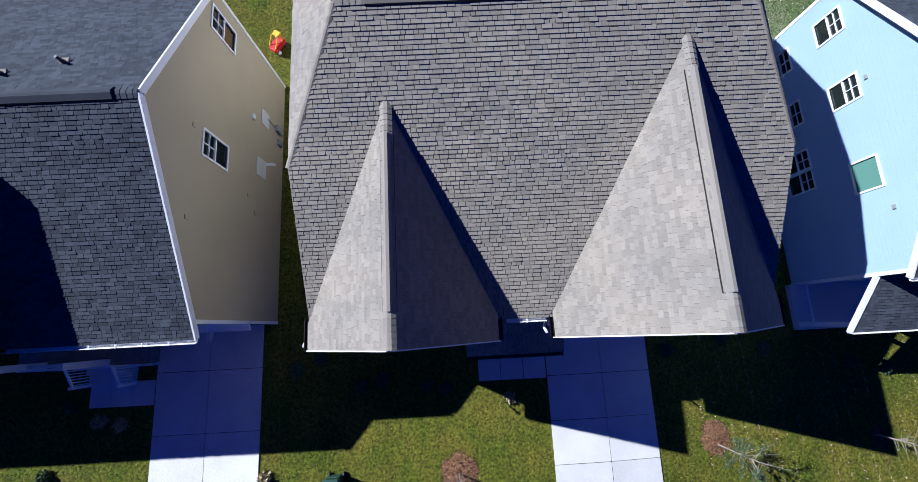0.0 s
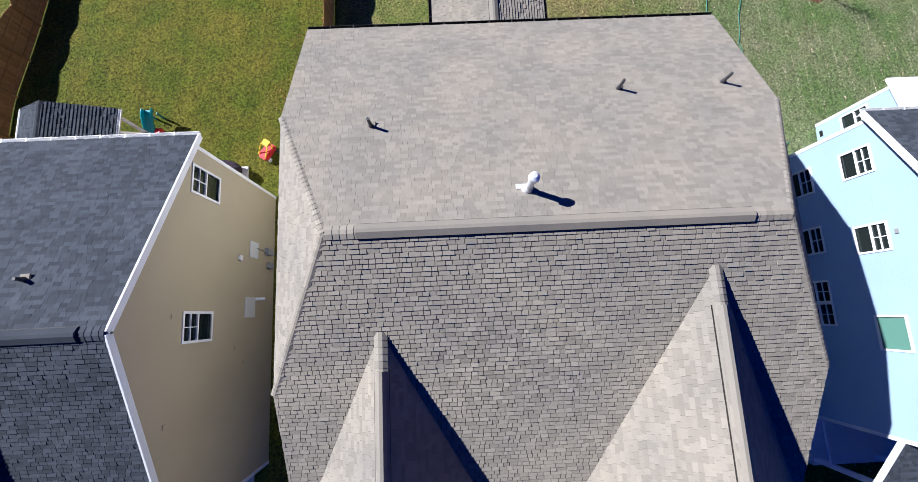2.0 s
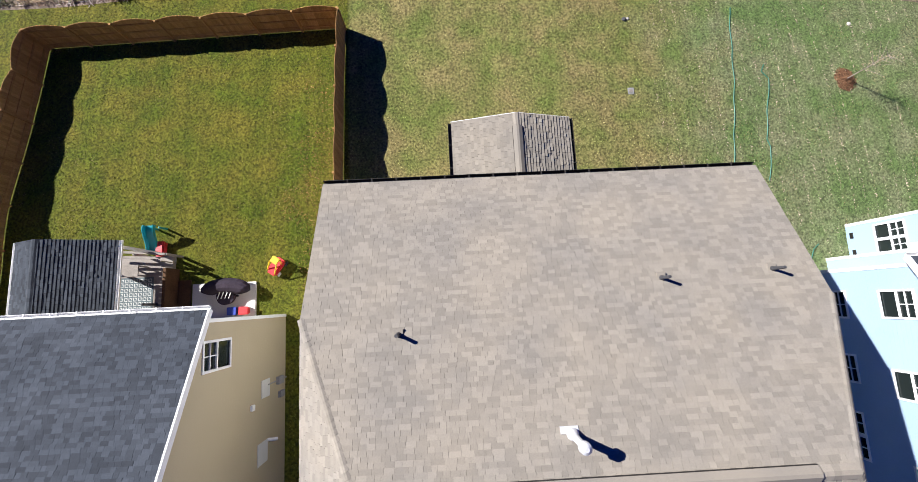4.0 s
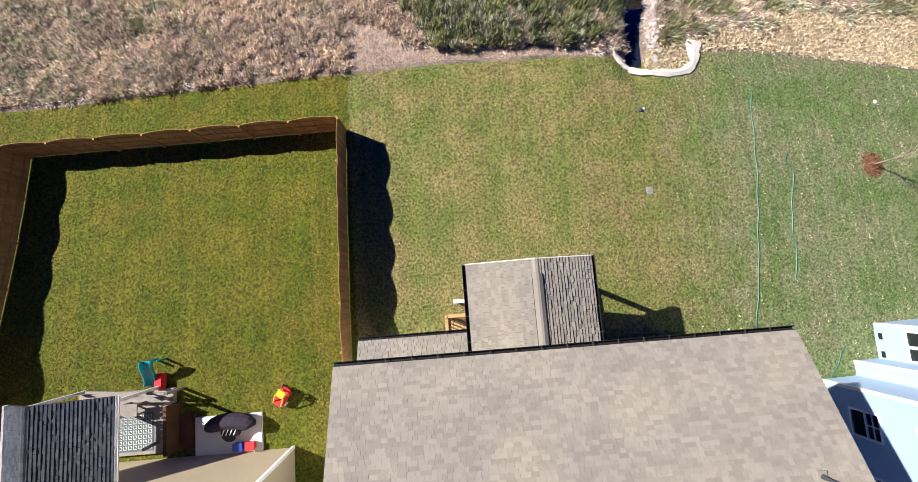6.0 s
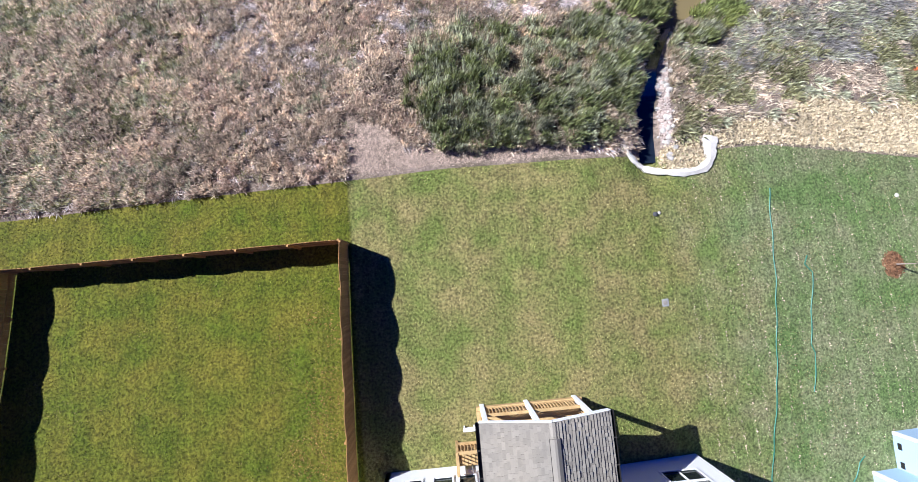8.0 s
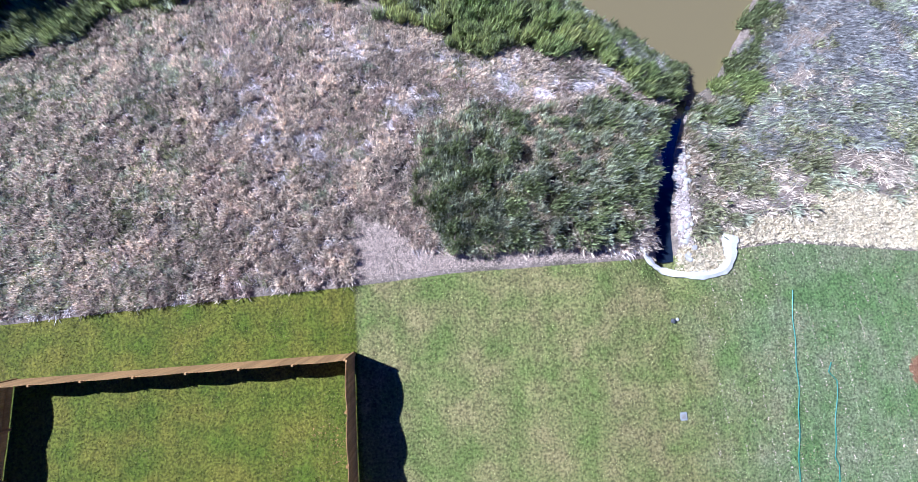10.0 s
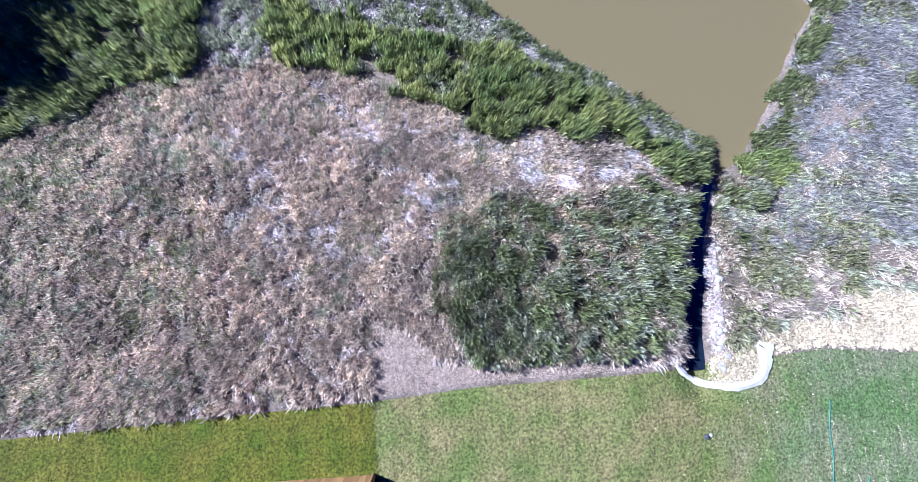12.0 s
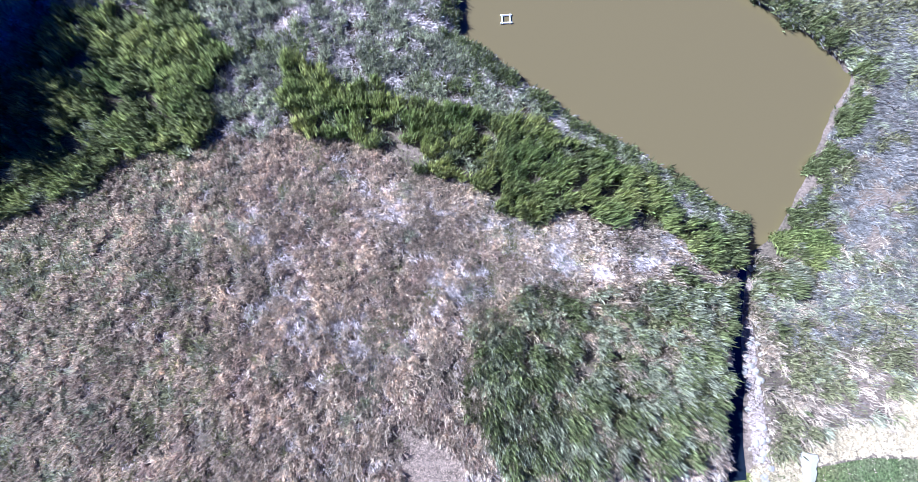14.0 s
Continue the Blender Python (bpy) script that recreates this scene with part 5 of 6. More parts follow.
def zone(x, y):
    """1 dry field, 2 green scrub, 3 reeds, 4 far bank, 5 grey field, 6 straw, 0 none."""
    z = np.zeros(len(x), int)
    wob = 1.5 * (patches(x, y, 1.6, 1) - 0.5) + 2.2 * (patches(x, y, 3.7, 2) - 0.5)
    sd = seg_dist(x, y, POND, True)
    dd = seg_dist(x, y, DITCH, False)
    ditch_x = np.interp(y, [p[1] for p in DITCH], [p[0] for p in DITCH])
    scrub = y > lawn_line(x) + 0.15
    west = x < ditch_x
    z[scrub & west] = 1
    z[scrub & west & (seg_dist(x, y, SCRUB, True) < 1.1 * wob)] = 2
    ry = reed_y(x)
    deep_band = 4.7 + 4.5 * np.clip((-12.5 - x) / 2.5, 0, 1)
    z[scrub & west & (y > ry + wob) & (y < ry + deep_band + wob)] = 3
    z[scrub & west & (y >= ry + deep_band + wob)] = 4
    z[scrub & west & (y > ry + wob) & (np.abs(x + 12.2 - 0.3 * (y - 46)) < 0.9 + 1.2 * wob)] = 4
    z[scrub & west & (y > ry) & (sd < 1.3 + wob) & (x > -3)] = 4
    z[scrub & ~west] = 5
    z[scrub & ~west & (x < ditch_x + 2.7 + 2 * wob) & (y > 30.5) & (y < 38)] = 2
    z[scrub & ~west & (y < np.interp(x, [10, 12.7, 13.8, 16.8, 17.8, 22, 30], [28.4, 28.9, 29.6, 29.9, 30.9, 30.2, 30.0]) + 0.5 * wob)] = 6
    z[scrub & west & (x > -4.3) & (y < np.interp(x, [-4.3, -2.4, -1.6, 0.3, 8.2], [31.4, 30.8, 29.6, 29.0, 28.8]) + 0.3 * wob)] = 6
    z[(seg_dist(x, y, DRAIN, True) < 0) & (dd > 0.6)] = 6
    bank = np.interp(y, [28, 29.5, 33, 35, 38], [0.6, 1.25, 1.05, 0.6, 0.5]) + 0.25 * wob
    z[(sd < 0.1) | (dd < 0.6) | (~west & (dd < bank)) | (np.hypot(x - 15.9, y - 38.0) < 0.8 + 0.3 * wob) | ((sd < 0.15 + 0.35 * wob) & (x > 16) & (y < 46))] = 0
    return z


DRY = mat("dry_tan_grass", (0.78, 0.66, 0.52), rough=0.9, var=0.24, coarse=0.5, fine=3.2, island=0.6, thin=0.38)
MAUVE = mat("dry_mauve_grass", (0.86, 0.78, 0.77), rough=0.9, var=0.24, coarse=0.5, fine=3.2, island=0.6, thin=0.38)
RUST = mat("rust_brown_weed", (0.60, 0.48, 0.39), rough=0.9, var=0.24, coarse=0.5, fine=3.2, island=0.6, thin=0.38)
OLIVE = mat("olive_weed", (0.40, 0.39, 0.21), rough=0.85, var=0.24, coarse=0.5, fine=3.2, island=0.6, thin=0.38)
BUSH = mat("green_scrub_leaf", (0.31, 0.34, 0.15), rough=0.7, var=0.24, coarse=0.5, fine=3.2, island=0.6, thin=0.38)
REED = mat("yellow_green_reed", (0.46, 0.47, 0.17), (0.27, 0.33, 0.12), rough=0.6, var=0.24, coarse=0.4, fine=2.6, island=0.6, thin=0.38)
SAGE = mat("sage_brush_leaf", (0.56, 0.57, 0.40), rough=0.75, var=0.24, coarse=0.5, fine=3.2, island=0.6, thin=0.38)
GREYGRASS = mat("grey_dead_grass", (0.43, 0.41, 0.39), rough=0.9, var=0.24, coarse=0.5, fine=3.2, island=0.6, thin=0.38)
STRAW = mat("pale_straw", (0.62, 0.52, 0.35), rough=0.9, var=0.12, coarse=0.8, island=0.35)
PINKSTRAW = mat("pinkish_straw", (0.62, 0.48, 0.38), rough=0.9, var=0.12, coarse=0.8, island=0.4)
GRASS = mat("grass_blade", (0.092, 0.122, 0.008), (0.165, 0.155, 0.018), rough=0.75, var=0.4, coarse=0.7, island=0.8)
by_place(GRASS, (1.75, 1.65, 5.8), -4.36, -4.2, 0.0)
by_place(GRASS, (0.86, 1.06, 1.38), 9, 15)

px, py = scatter(340000, -36, 34, 26.8, 62)
zn = zone(px, py)
pat, pat2, pat3 = patches(px, py, 1.1, 2), patches(px, py, 3.2, 3), patches(px, py, 0.45, 4)
mixv = 0.45 * pat + 0.3 * pat2 + 0.25 * pat3
u = rng.uniform(0, 1, len(px))


def pick(mask):
    return px[mask], py[mask]


field = zn == 1
green_share = np.clip((-12 - px) / 12, 0, 1) * 0.35 + 0.12
is_mauve = field & (mixv + 0.35 * (u - 0.5) > 0.52)
is_rust = field & ~is_mauve & (mixv + 0.4 * (u - 0.5) < 0.4)
is_olive = field & ~is_mauve & ~is_rust & (rng.uniform(0, 1, len(px)) < green_share)
soup("dry_grass", blades(*pick(field & ~is_mauve & ~is_rust & ~is_olive), 0.24, 0.016, 0.13), DRY, "tan dry grass tufts over the basin slope", "dry grass")
soup("pale_grass", blades(*pick(is_mauve), 0.28, 0.016, 0.18, (0.06, -0.04)), MAUVE, "pale mauve seed grass in patches", "dry grass")
soup("weeds", blades(*pick(is_rust), 0.2, 0.018, 0.11), RUST, "rusty brown weeds among the dry grass", "weeds")
far_bank = zn == 4
soup("green_weeds", blades(*pick(is_olive | (((zn == 3) | (zn == 2)) & (u < 0.7)) | (far_bank & (u < 0.35)) | ((zn == 5) & (mixv > 0.5) & (py <= 36) & (u >= 0.35))), 0.3, 0.016, 0.2), OLIVE, "olive green weeds scattered on the slope", "weeds")
soup("far_bank_grass", blades(*pick(far_bank & (u >= 0.35)), 0.3, 0.016, 0.2), MAUVE, "pale dead grass on the far bank", "dry grass")
soup("bank_grass", blades(*pick((zn == 5) & (mixv > 0.5) & ((py > 36) | (u < 0.35))), 0.3, 0.015, 0.2), GREYGRASS, "grey dead grass along the pond banks", "dry grass")
soup("bank_weeds", blades(*pick((zn == 5) & (mixv <= 0.5) & (u < 0.75)), 0.3, 0.015, 0.2), DRY, "dry tan grass east of the ditch", "dry grass")
soup("straw", blades(*pick((zn == 6) & (px > 9)), 0.05, 0.012, 0.22), STRAW, "pale straw mulch along the lawn edge", "straw")
soup("straw_strip", blades(*pick((zn == 6) & (px <= 9)), 0.05, 0.012, 0.2), PINKSTRAW, "pinkish straw strip along the lawn edge", "straw")


def clumps(name, keep, count, r, per, size, material, label, category, tall=1.0, x=(-36, 34), y=(28, 62)):
    """Bushy clumps of leaves where keep(x, y) holds."""
    qx, qy = scatter(count, x[0], x[1], y[0], y[1])
    m = keep(qx, qy)
    qx, qy = qx[m], qy[m]
    rad = r * rng.uniform(0.5, 1.5, len(qx))
    n = len(qx) * per
    d = rng.normal(size=(n, 3))
    d /= np.linalg.norm(d, axis=1)[:, None]
    d[:, 2] = np.abs(d[:, 2]) * tall
    R = np.repeat(rad, per)
    bx_, by_ = np.repeat(qx, per), np.repeat(qy, per)
    c = np.stack([bx_, by_, ground_z(qx, qy).repeat(per)], 1) + d * (R * rng.uniform(0.35, 1.1, n))[:, None]
    return soup(name, leaf_tris(c, size), material, label, category)


def pale_at(x, y):
    """How far a place lies in the drifts of pale laid grass, 0 to 1."""
    g = np.zeros(len(x))
    for cx_, cy_, r in PALE:
        g = np.maximum(g, np.exp(-(((x - cx_) / (1.25 * r)) ** 2 + ((y - cy_) / (0.8 * r)) ** 2)))
    return g * (0.55 + 0.9 * patches(x, y, 0.7, 3))


def tufts(name, keep, count, per, tall, wide, spread, material, label, category, x=(-36, 34), y=(28, 62), lean=(0.0, 0.0)):
    """Fans of long blades that grow from shared roots where keep(x, y) holds."""
    qx, qy = scatter(count, x[0], x[1], y[0], y[1])
    m = keep(qx, qy)
    qx, qy = qx[m], qy[m]
    size = np.repeat(rng.uniform(0.55, 1.5, len(qx)), per)
    n = len(size)
    b = np.stack([np.repeat(qx, per), np.repeat(qy, per), np.repeat(ground_z(qx, qy) - 0.03, per)], 1)
    b[:, :2] += rng.normal(0, 0.22 * spread, (n, 2)) * size[:, None]
    a, out = rng.uniform(0, 2 * math.pi, n), rng.uniform(0.1, 1.0, n)
    tip = b + np.stack([out * spread * size * np.cos(a) + lean[0] * size, out * spread * size * np.sin(a) + lean[1] * size, tall * size * rng.uniform(0.7, 1.1, n) * (1.05 - 0.5 * out)], 1)
    q = a + math.pi / 2 + rng.normal(0, 0.5, n)
    side = np.stack([np.cos(q), np.sin(q), rng.normal(0, 0.25, n)], 1) * (wide * rng.uniform(0.6, 1.4, n))[:, None]
    mid = b * 0.45 + tip * 0.55
    mid[:, 2] += 0.1 * tall * size
    return soup(name, np.stack([b - side * 0.25, mid + side, tip], 1), material, label, category)


W, F = (-30, 14.5), (28, 46)


def scrubby(x, y, least):
    """The scrub beside the ditch, thinning out towards its edge."""
    z = zone(x, y)
    deep = -seg_dist(x, y, SCRUB, True)
    gaps = 0.65 * patches(x, y, 0.5, 5) + 0.35 * patches(x, y, 1.7, 1)
    return (z == 2) & ((deep > rng.uniform(-0.6, 1.9, len(x))) | (x > 13)) & (gaps > least)


def drift(x, y):
    return (zone(x, y) == 1) & (patches(x, y, 0.35, 0) > 0.35) & (pale_at(x, y) + 0.2 * patches(x, y, 1.7, 1) > rng.uniform(0.08, 0.75, len(x)))


def slope(x, y):
    return (zone(x, y) == 1) | ((zone(x, y) == 2) & (rng.uniform(0, 1, len(x)) < 0.3))


tufts("scrub", lambda x, y: scrubby(x, y, 0.54), 11000, 26, 0.8, 0.05, 0.3, BUSH, "dense green scrub bushes beside the ditch", "scrub", (-4, 17), (28, 39), (0.05, -0.03))
clumps("scrub_leaves", lambda x, y: scrubby(x, y, 0.52), 4500, 0.3, 50, 0.11, BUSH, "leafy green crowns of the scrub bushes", "scrub", 1.7, (-4, 17), (28, 39))
tufts("scrub_olive", lambda x, y: scrubby(x, y, 0.3) & (patches(x, y, 0.45, 0) > 0.48), 24000, 24, 0.5, 0.045, 0.3, OLIVE, "olive weeds between the scrub bushes", "scrub", (-4, 17), (28, 39))
tufts("scrub_sage", lambda x, y: scrubby(x, y, 0.3) & (patches(x, y, 0.4, 2) > 0.52), 20000, 24, 0.7, 0.045, 0.26, SAGE, "pale grey-green sprays in the scrub", "scrub", (-4, 17), (28, 39))
tufts("scrub_straw", lambda x, y: (zone(x, y) == 2) & (patches(x, y, 0.4, 3) > 0.52) & (patches(x, y, 1.8, 4) > 0.3), 22000, 24, 0.5, 0.03, 0.3, DRY, "dry stems standing through the scrub", "dry grass", (-4, 17), (28, 39))
tufts("dry_tufts", lambda x, y: slope(x, y) & (0.7 * patches(x, y, 0.38, 3) + 0.3 * patches(x, y, 1.2, 1) > 0.45), 30000, 26, 0.34, 0.034, 0.27, DRY, "tan dry grass tufts over the slope", "dry grass", W, F, (0.05, -0.05))
tufts("rust_tufts", lambda x, y: (zone(x, y) == 1) & (pale_at(x, y) < 0.5) & (0.6 * patches(x, y, 0.4, 5) + 0.4 * patches(x, y, 1.6, 2) > 0.52), 16000, 26, 0.34, 0.034, 0.26, RUST, "rusty weed tufts over the slope", "weeds", W, F, (0.04, -0.04))
tufts("pale_tufts", drift, 60000, 26, 0.2, 0.032, 0.32, MAUVE, "pale mauve laid grass in drifts", "dry grass", W, F, (0.12, -0.18))
tufts("slope_green", lambda x, y: slope(x, y) & (0.6 * patches(x, y, 1.4, 0) + 0.4 * patches(x, y, 0.4, 3) > 0.7 - 0.03 * np.clip(-8 - x, 0, 13)), 13000, 22, 0.26, 0.034, 0.32, OLIVE, "grey-green weeds on the slope", "weeds", W, F)
tufts("slope_sage", lambda x, y: slope(x, y) & (0.6 * patches(x, y, 1.1, 2) + 0.4 * patches(x, y, 0.4, 4) > 0.74 - 0.035 * np.clip(-8 - x, 0, 13)), 13000, 20, 0.28, 0.034, 0.34, SAGE, "soft sage weeds on the slope", "weeds", W, F)
tufts("reeds", lambda x, y: (zone(x, y) == 3) & (0.6 * patches(x, y, 0.5, 4) + 0.4 * patches(x, y, 1.4, 1) > 0.44 + 0.12 * (x < -12)), 32000, 26, 0.85, 0.048, 0.3, REED, "tall yellow-green reeds in a band along the bank", "reeds", (-30, 15), (35, 60), (0.1, 0.05))
tufts("bank_bush", lambda x, y: (zone(x, y) == 3) & (0.5 * patches(x, y, 0.5, 2) + 0.5 * patches(x, y, 1.4, 5) > 0.56 - 0.14 * (x < -12)), 26000, 26, 0.75, 0.05, 0.32, BUSH, "darker green bushes among the reeds", "scrub", (-30, 15), (35, 60))
tufts("bank_sage", lambda x, y: (zone(x, y) == 3) & (patches(x, y, 0.8, 0) > 0.68), 12000, 22, 0.6, 0.045, 0.36, SAGE, "grey-green sprays among the reeds", "scrub", (-30, 15), (35, 60))
tufts("shore_reeds", lambda x, y: np.hypot((x - 17.2) / 1.5, (y - 37.6) / 0.9) + 0.9 * patches(x, y, 0.6, 1) < 1.25, 1500, 22, 0.6, 0.05, 0.4, REED, "green reeds by the ditch mouth", "reeds", (14.5, 20), (35.5, 40))
tufts("shore_edge", lambda x, y: (np.abs(seg_dist(x, y, POND, True) - 0.45) < 0.1 + 0.75 * patches(x, y, 0.9, 2)) & (np.hypot(x - 15.9, y - 38.2) > 1.3) & (patches(x, y, 0.5, 4) > 0.35), 16000, 24, 0.55, 0.045, 0.32, BUSH, "dark green plants overhanging the pond edge", "brush", (-3, 24), (38, 54))
tufts("east_sage", lambda x, y: (zone(x, y) == 5) & (0.6 * patches(x, y, 0.6, 0) + 0.4 * patches(x, y, 2.2, 3) > 0.55), 14000, 24, 0.34, 0.034, 0.32, SAGE, "grey-green weeds among the grass of the east bank", "weeds", (10, 34), (29, 60), (0.08, -0.08))
tufts("brush", lambda x, y: (zone(x, y) == 4) & (patches(x, y, 0.5, 1) > 0.45), 34000, 24, 0.42, 0.04, 0.3, SAGE, "tangled grey-green brush on the far bank", "brush", (-32, 15), (38, 62))
tufts("brush_green", lambda x, y: (zone(x, y) == 4) & (patches(x, y, 1.3, 3) > 0.76), 9000, 22, 0.5, 0.045, 0.4, BUSH, "green bushes on the far bank", "brush", (-32, 15), (38, 62))
tufts("far_bank_tufts", lambda x, y: (zone(x, y) == 4) & (patches(x, y, 0.6, 5) > 0.4), 34000, 24, 0.26, 0.034, 0.34, MAUVE, "pale dead weeds on the far bank", "dry grass", (-32, 15), (38, 62), (0.1, -0.1))
tufts("shore_brush", lambda x, y: (zone(x, y) == 5) & ((0.6 * patches(x, y, 1.6, 2) + 0.4 * patches(x, y, 0.6, 4) > 0.68 - 0.2 * (y < 34)) | (y > 45.5 + 0.3 * (x - 20) + 3 * patches(x, y, 1.2, 0))), 12000, 22, 0.4, 0.04, 0.4, OLIVE, "grey-green brush on the east bank", "brush", (10, 34), (29, 60))
tufts("east_dry", lambda x, y: (zone(x, y) == 5) & (y < 38) & (patches(x, y, 0.9, 3) > 0.35), 9000, 20, 0.26, 0.032, 0.36, DRY, "tan dry grass east of the ditch", "dry grass", (10, 34), (29, 60), (0.08, -0.1))
tufts("grey_tufts", lambda x, y: (zone(x, y) == 5) & (y > 33) & (0.6 * patches(x, y, 0.45, 5) + 0.4 * patches(x, y, 1.5, 3) > 0.4), 36000, 26, 0.26, 0.026, 0.3, GREYGRASS, "grey dead grass laid over the east bank", "dry grass", (10, 34), (29, 60), (0.12, -0.14))
clumps("straw_clumps", lambda x, y: zone(x, y) == 6, 9000, 0.13, 16, 0.12, STRAW, "loose heaps of straw", "straw", 0.35, (9, 30), (27, 33))
qx, qy = scatter(260000, -4.5, 30, 27, 33)
k = zone(qx, qy) == 6
kk = k & (qx > 9)
soup("straw_cover", blades(qx[kk], qy[kk], 0.06, 0.014, 0.24), STRAW, "thick pale straw mulch", "straw")
kk = k & (qx <= 9)
soup("straw_cover", blades(qx[kk], qy[kk], 0.06, 0.014, 0.2), PINKSTRAW, "thin pinkish straw along the lawn edge", "straw")

# lawn blades
THATCH = mat("lawn_thatch", (0.40, 0.31, 0.14), rough=0.9, var=0.2, coarse=0.8, island=0.5)
qx, qy = scatter(330000, -21, 27, -8, 28.6)
k = (qy < lawn_line(qx) - 0.02) & ~((qx > -3.5) & (qx < 9.8) & (qy > 0.3) & (qy < 15.6)) & ~((qx < -7) & (qy > -1.1) & (qy < 11.8)) & ~((qx > 16) & (qy > -1.2) & (qy < 13))
k &= ~((qx > -12.2) & (qx < -7.7) & (qy < 0.4)) & ~((qx > 4.25) & (qx < 8.8) & (qy < 0)) & ~((qx > 1.3) & (qx < 4.3) & (qy > -2.5) & (qy < -1.3))
k &= ~((qx > 0.3) & (qx < 5) & (qy > 14) & (qy < 18.1)) & ~((qx > -11.2) & (qx < -8.4) & (qy > 11) & (qy < 13.25)) & ~((qx > -16) & (qx < -12) & (qy > 11) & (qy < 14.6))
k &= ~((qx > -14.9) & (qx < -12.1) & (qy > -2.8) & (qy < -1.6))
k &= seg_dist(qx, qy, DRAIN, True) > 0
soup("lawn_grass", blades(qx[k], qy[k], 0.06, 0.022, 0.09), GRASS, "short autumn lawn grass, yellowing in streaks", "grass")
bare = (patches(qx, qy, 1.5, 3) > 0.66) | (np.abs((qx + 0.04 * qy) % 0.62) < 0.025)
bare |= (qx > -8.2) & (qx < -4.7) & (qy > 13) & (qy < 22) & (patches(qx, qy, 1.1, 2) > 0.45)
bare |= (qx > 11) & (np.abs((qx + 0.06 * qy) % 0.62) < 0.11 * patches(qx, qy, 2.5, 1) + 0.02)
k2 = k & bare & (rng.uniform(0, 1, len(qx)) < 0.85)
soup("lawn_thatch", blades(qx[k2] + 0.02, qy[k2], 0.035, 0.017, 0.09), THATCH, "straw-coloured thatch along the turf seams", "grass")

k3 = k & (qx > 10.5) & (np.abs((qx + 0.06 * qy) % 0.62) < 0.07) & (patches(qx, qy, 1.6, 4) > 0.3)
soup("turf_seam", blades(qx[k3], qy[k3], 0.06, 0.034, 0.07), PINKSTRAW, "pale dry grass along the seams of new turf", "grass")

BARE = mat("red_brown_bare_earth", (0.42, 0.24, 0.10), rough=0.95, var=0.3, coarse=2, fine=6, island=0.4)
k4 = k & (qx > -8.3) & (qx < -4.6) & (qy > 12.5) & (qy < 22.5) & (0.6 * patches(qx, qy, 0.9, 2) + 0.4 * patches(qx, qy, 0.35, 5) + 0.09 * (qx + 6.2) > 0.5)
soup("worn_grass", blades(qx[k4] - 0.02, qy[k4], 0.045, 0.035, 0.09), BARE, "worn reddish turf along the inside of the fence", "grass")

# water and stones in the ditch
GRAVEL = mat("pale_gravel", (0.38, 0.31, 0.275), rough=0.95, var=0.2, coarse=2, island=0.35)
DITCHWATER = mat("dark_ditch_water", (0.012, 0.018, 0.03), rough=0.06, var=0.05, bump=0.02)
vs, fs = [], []
for i in range(41):
    s = i / 40 * (len(DITCH) - 2)
    j = int(min(s, len(DITCH) - 2))
    f = s - j
    x, y = DITCH[j][0] + f * (DITCH[j + 1][0] - DITCH[j][0]), DITCH[j][1] + f * (DITCH[j + 1][1] - DITCH[j][1])
    z = gz(x, y) + 0.2
    half = 0.62 - 0.3 * i / 40
    vs += [(x - half, y, z), (x + half, y, z)]
    if i:
        fs.append((2 * i - 2, 2 * i - 1, 2 * i + 1, 2 * i))
tagged(raw("ditch_water", vs, fs, DITCHWATER), "dark trickle of water in the ditch", "water", kind="structure")
for i in range(90):
    s = rng.uniform(0, 6.6)
    j = int(s)
    f = s - j
    x = DITCH[j][0] + f * (DITCH[j + 1][0] - DITCH[j][0]) + rng.normal(0.9, 0.25)
    y = DITCH[j][1] + f * (DITCH[j + 1][1] - DITCH[j][1])
    tagged(rock(x, y, rng.uniform(0.05, 0.16), STONE, "pale riprap stone on the ditch bank"), group="ditch stones")
n = 2600
gy_ = rng.uniform(28.6, 36.5, n)
gx_ = np.interp(gy_, [p[1] for p in DITCH], [p[0] for p in DITCH]) + np.where(rng.uniform(0, 1, n) < 0.88, rng.uniform(0.68, 1.25, n) * np.interp(gy_, [28, 33, 36.5], [1, 0.85, 0.5]), rng.uniform(-0.5, 0.4, n))
size = rng.uniform(0.025, 0.075, (n, 1))
axes = np.array([(1, 0, 0), (0, 1, 0), (-1, 0, 0), (0, -1, 0)], float)
core = np.stack([gx_, gy_, ground_z(gx_, gy_) + 0.01], 1)
turn = rng.uniform(0, math.pi, n)
ring = [core + size * np.stack([np.cos(turn + k * math.pi / 2), np.sin(turn + k * math.pi / 2), 0 * turn], 1) * rng.uniform(0.7, 1.3, (n, 1)) for k in range(4)]
peak = core + size * np.array([0.1, 0.05, 0.7])
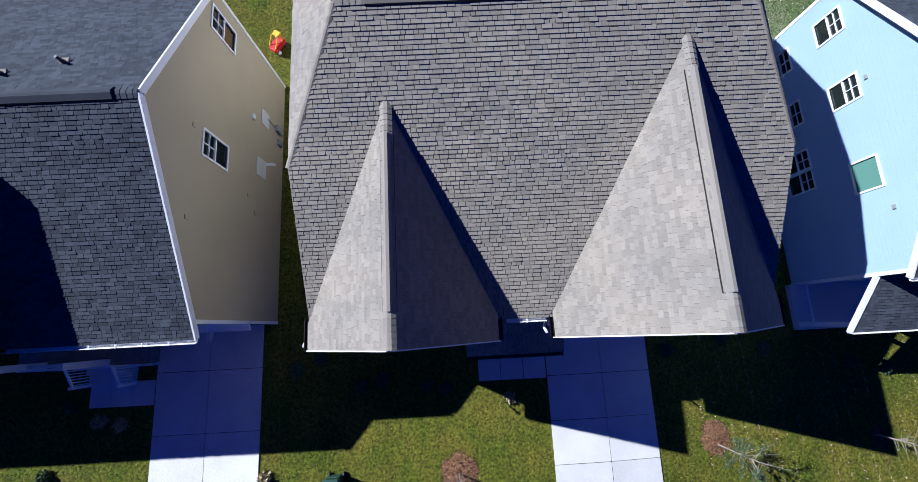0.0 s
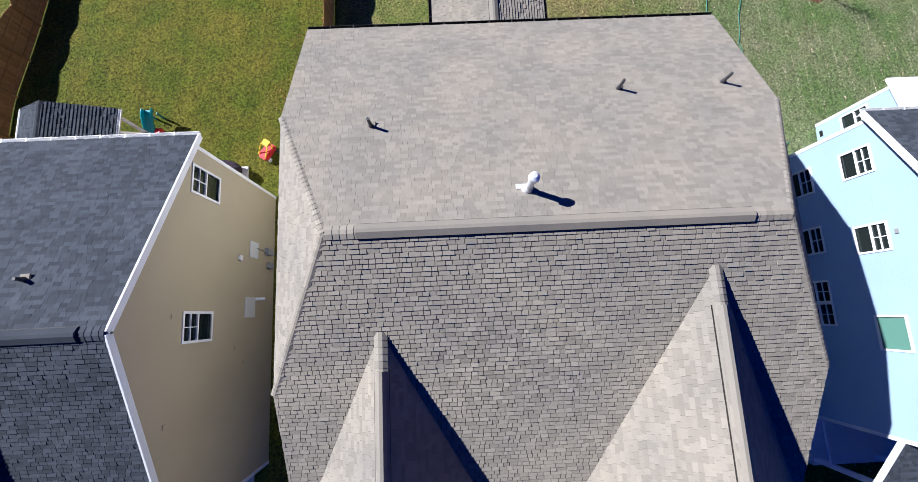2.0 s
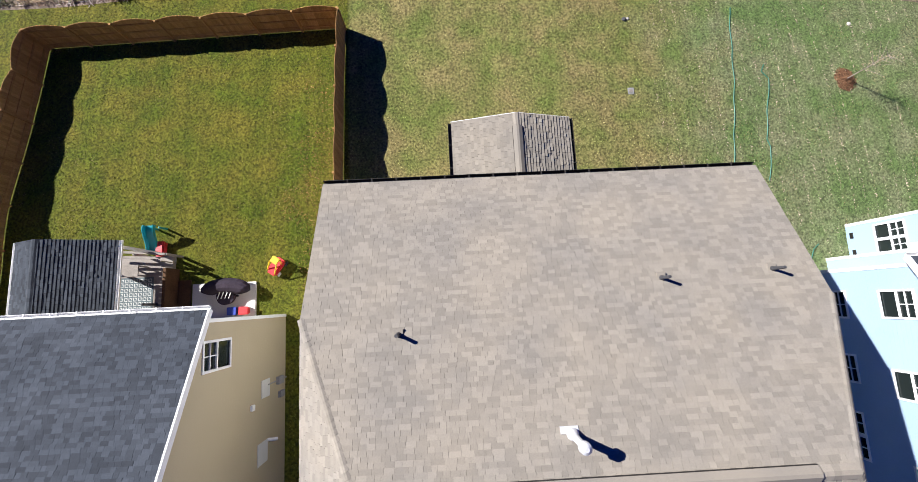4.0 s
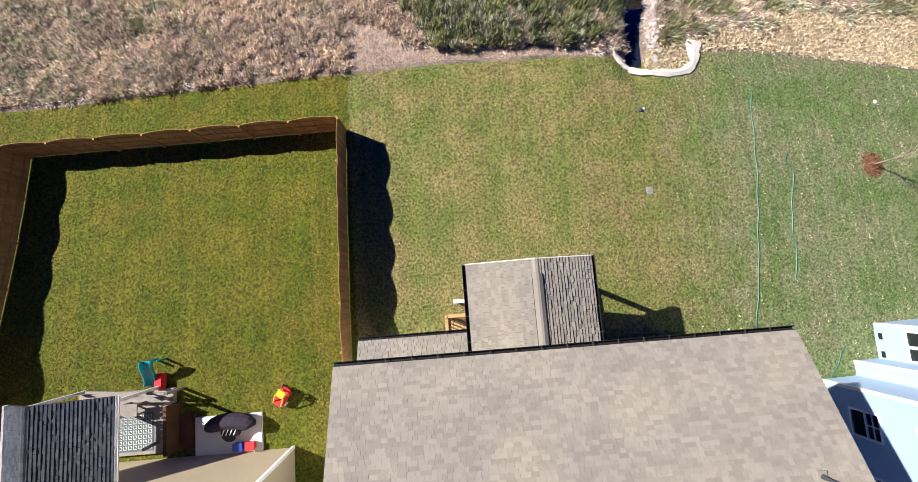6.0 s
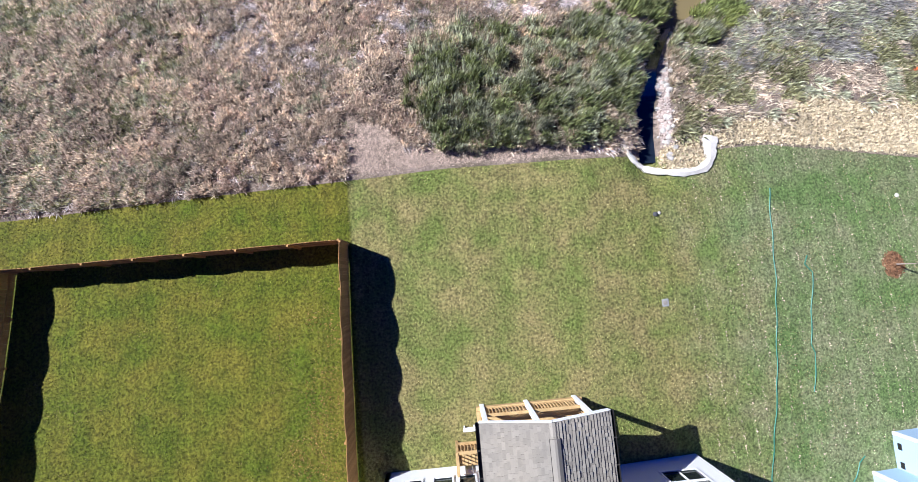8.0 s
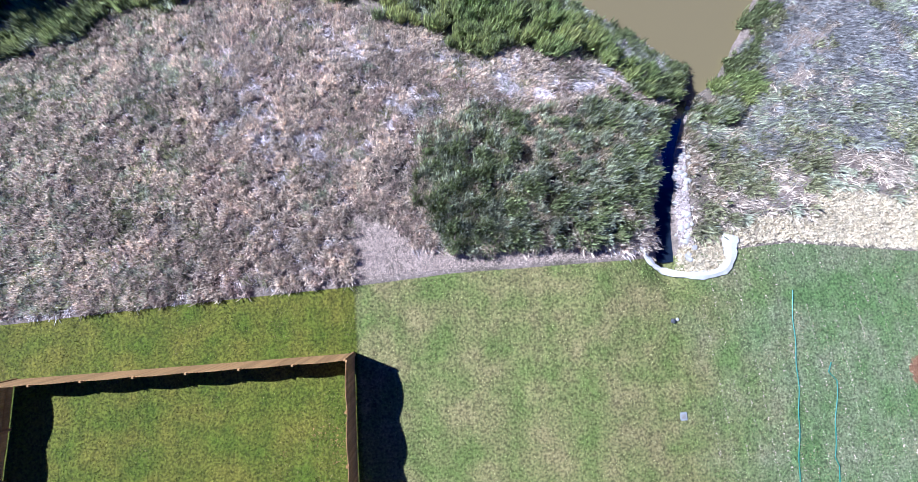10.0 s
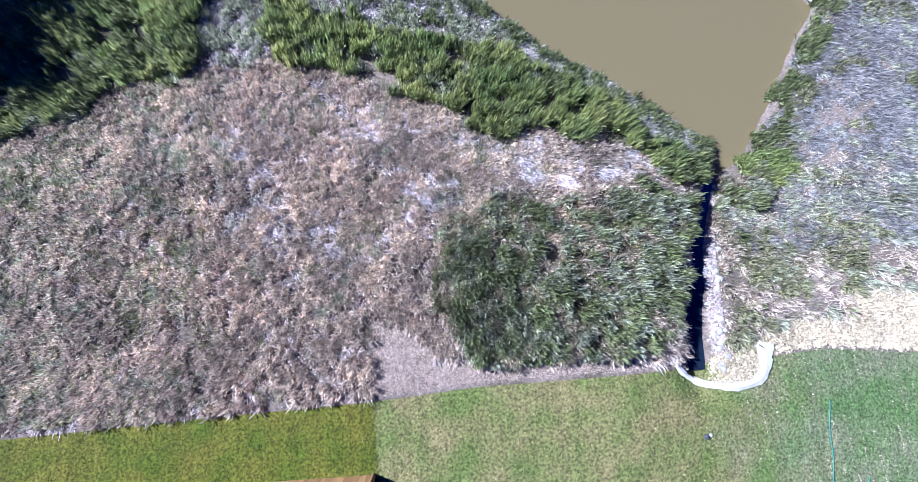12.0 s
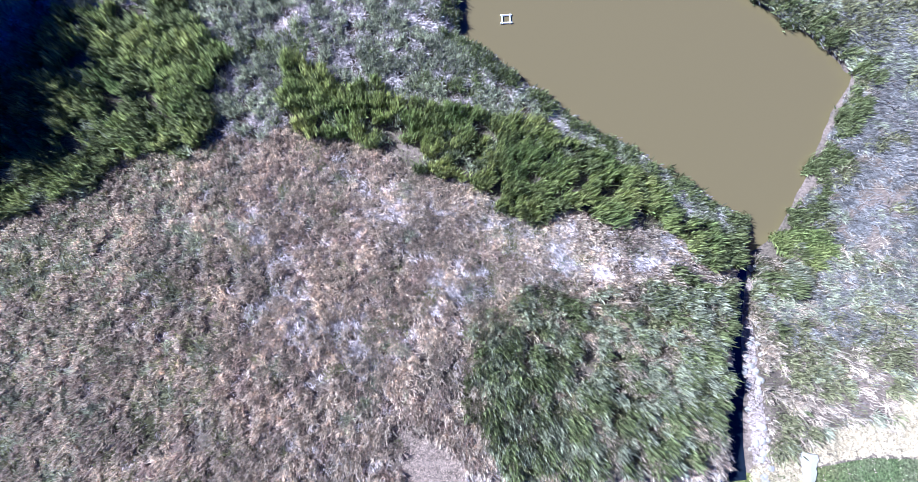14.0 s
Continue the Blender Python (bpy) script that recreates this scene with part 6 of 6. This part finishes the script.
soup("ditch_gravel", np.concatenate([np.stack([ring[k], ring[(k + 1) % 4], peak], 1) for k in range(4)]), GRAVEL, "pale gravel and silt along the ditch bank", "gravel")
tagged(rock(-13.35, 29.3, 0.2, STONE, "pale stone among the dry grass"), group="")

# floating frame on the pond
raft = thing("float", (2.3, 51.5, -5.6), "small pale square float on the pond", "float")
for a, b in (((2.0, 51.25), (2.65, 51.25)), ((2.0, 51.7), (2.65, 51.7)), ((2.1, 51.2), (2.1, 51.75)), ((2.55, 51.2), (2.55, 51.75))):
    part("tube", tube([(*a, -5.57), (*b, -5.57)], 0.05), WHITE, raft)

# trees beyond the view that shade the far bank
TRUNK = mat("grey_bark", (0.16, 0.13, 0.10), rough=0.95, var=0.25, coarse=4)


def tree(x, y, tall, spread):
    z = gz(x, y)
    t = thing("tree", (x, y, z), "tall broadleaf tree with dense dark crown", "tree", "trees by the pond")
    part("trunk", tube([(x, y, z - 0.2), (x + 0.1, y, z + tall * 0.4), (x - 0.1, y + 0.2, z + tall * 0.9)], [0.28, 0.2, 0.05], None, 10), TRUNK, t)
    bm = bmesh.new()
    ends = []
    for k in range(16):
        h, a = z + tall * rng.uniform(0.3, 0.8), rng.uniform(0, 2 * math.pi)
        l = spread * rng.uniform(0.5, 1.0)
        p = Vector((x, y, h))
        q = p + Vector((math.cos(a) * l, math.sin(a) * l, l * 0.5))
        tube([p, (p + q) / 2 + Vector((0, 0, -0.1)), q], [0.09, 0.06, 0.02], bm, 6)
        ends += [p + (q - p) * f for f in (0.5, 0.75, 1.0)]
    part("limbs", bm, TRUNK, t)
    c = np.repeat(np.array([tuple(e) for e in ends]), 210, 0)
    soup("crown", leaf_tris(c + rng.normal(0, spread * 0.22, c.shape), 0.3), LEAFGREEN, "", "", t)


for x, y, h in ((-34.5, 53.5, 12), (-37, 57, 12), (-33, 57.5, 11), (-37, 51, 11), (-31, 62, 10), (-34.5, 61, 12), (-1, 66, 8), (5, 68, 9)):
    tree(x, y, h, 3.6)
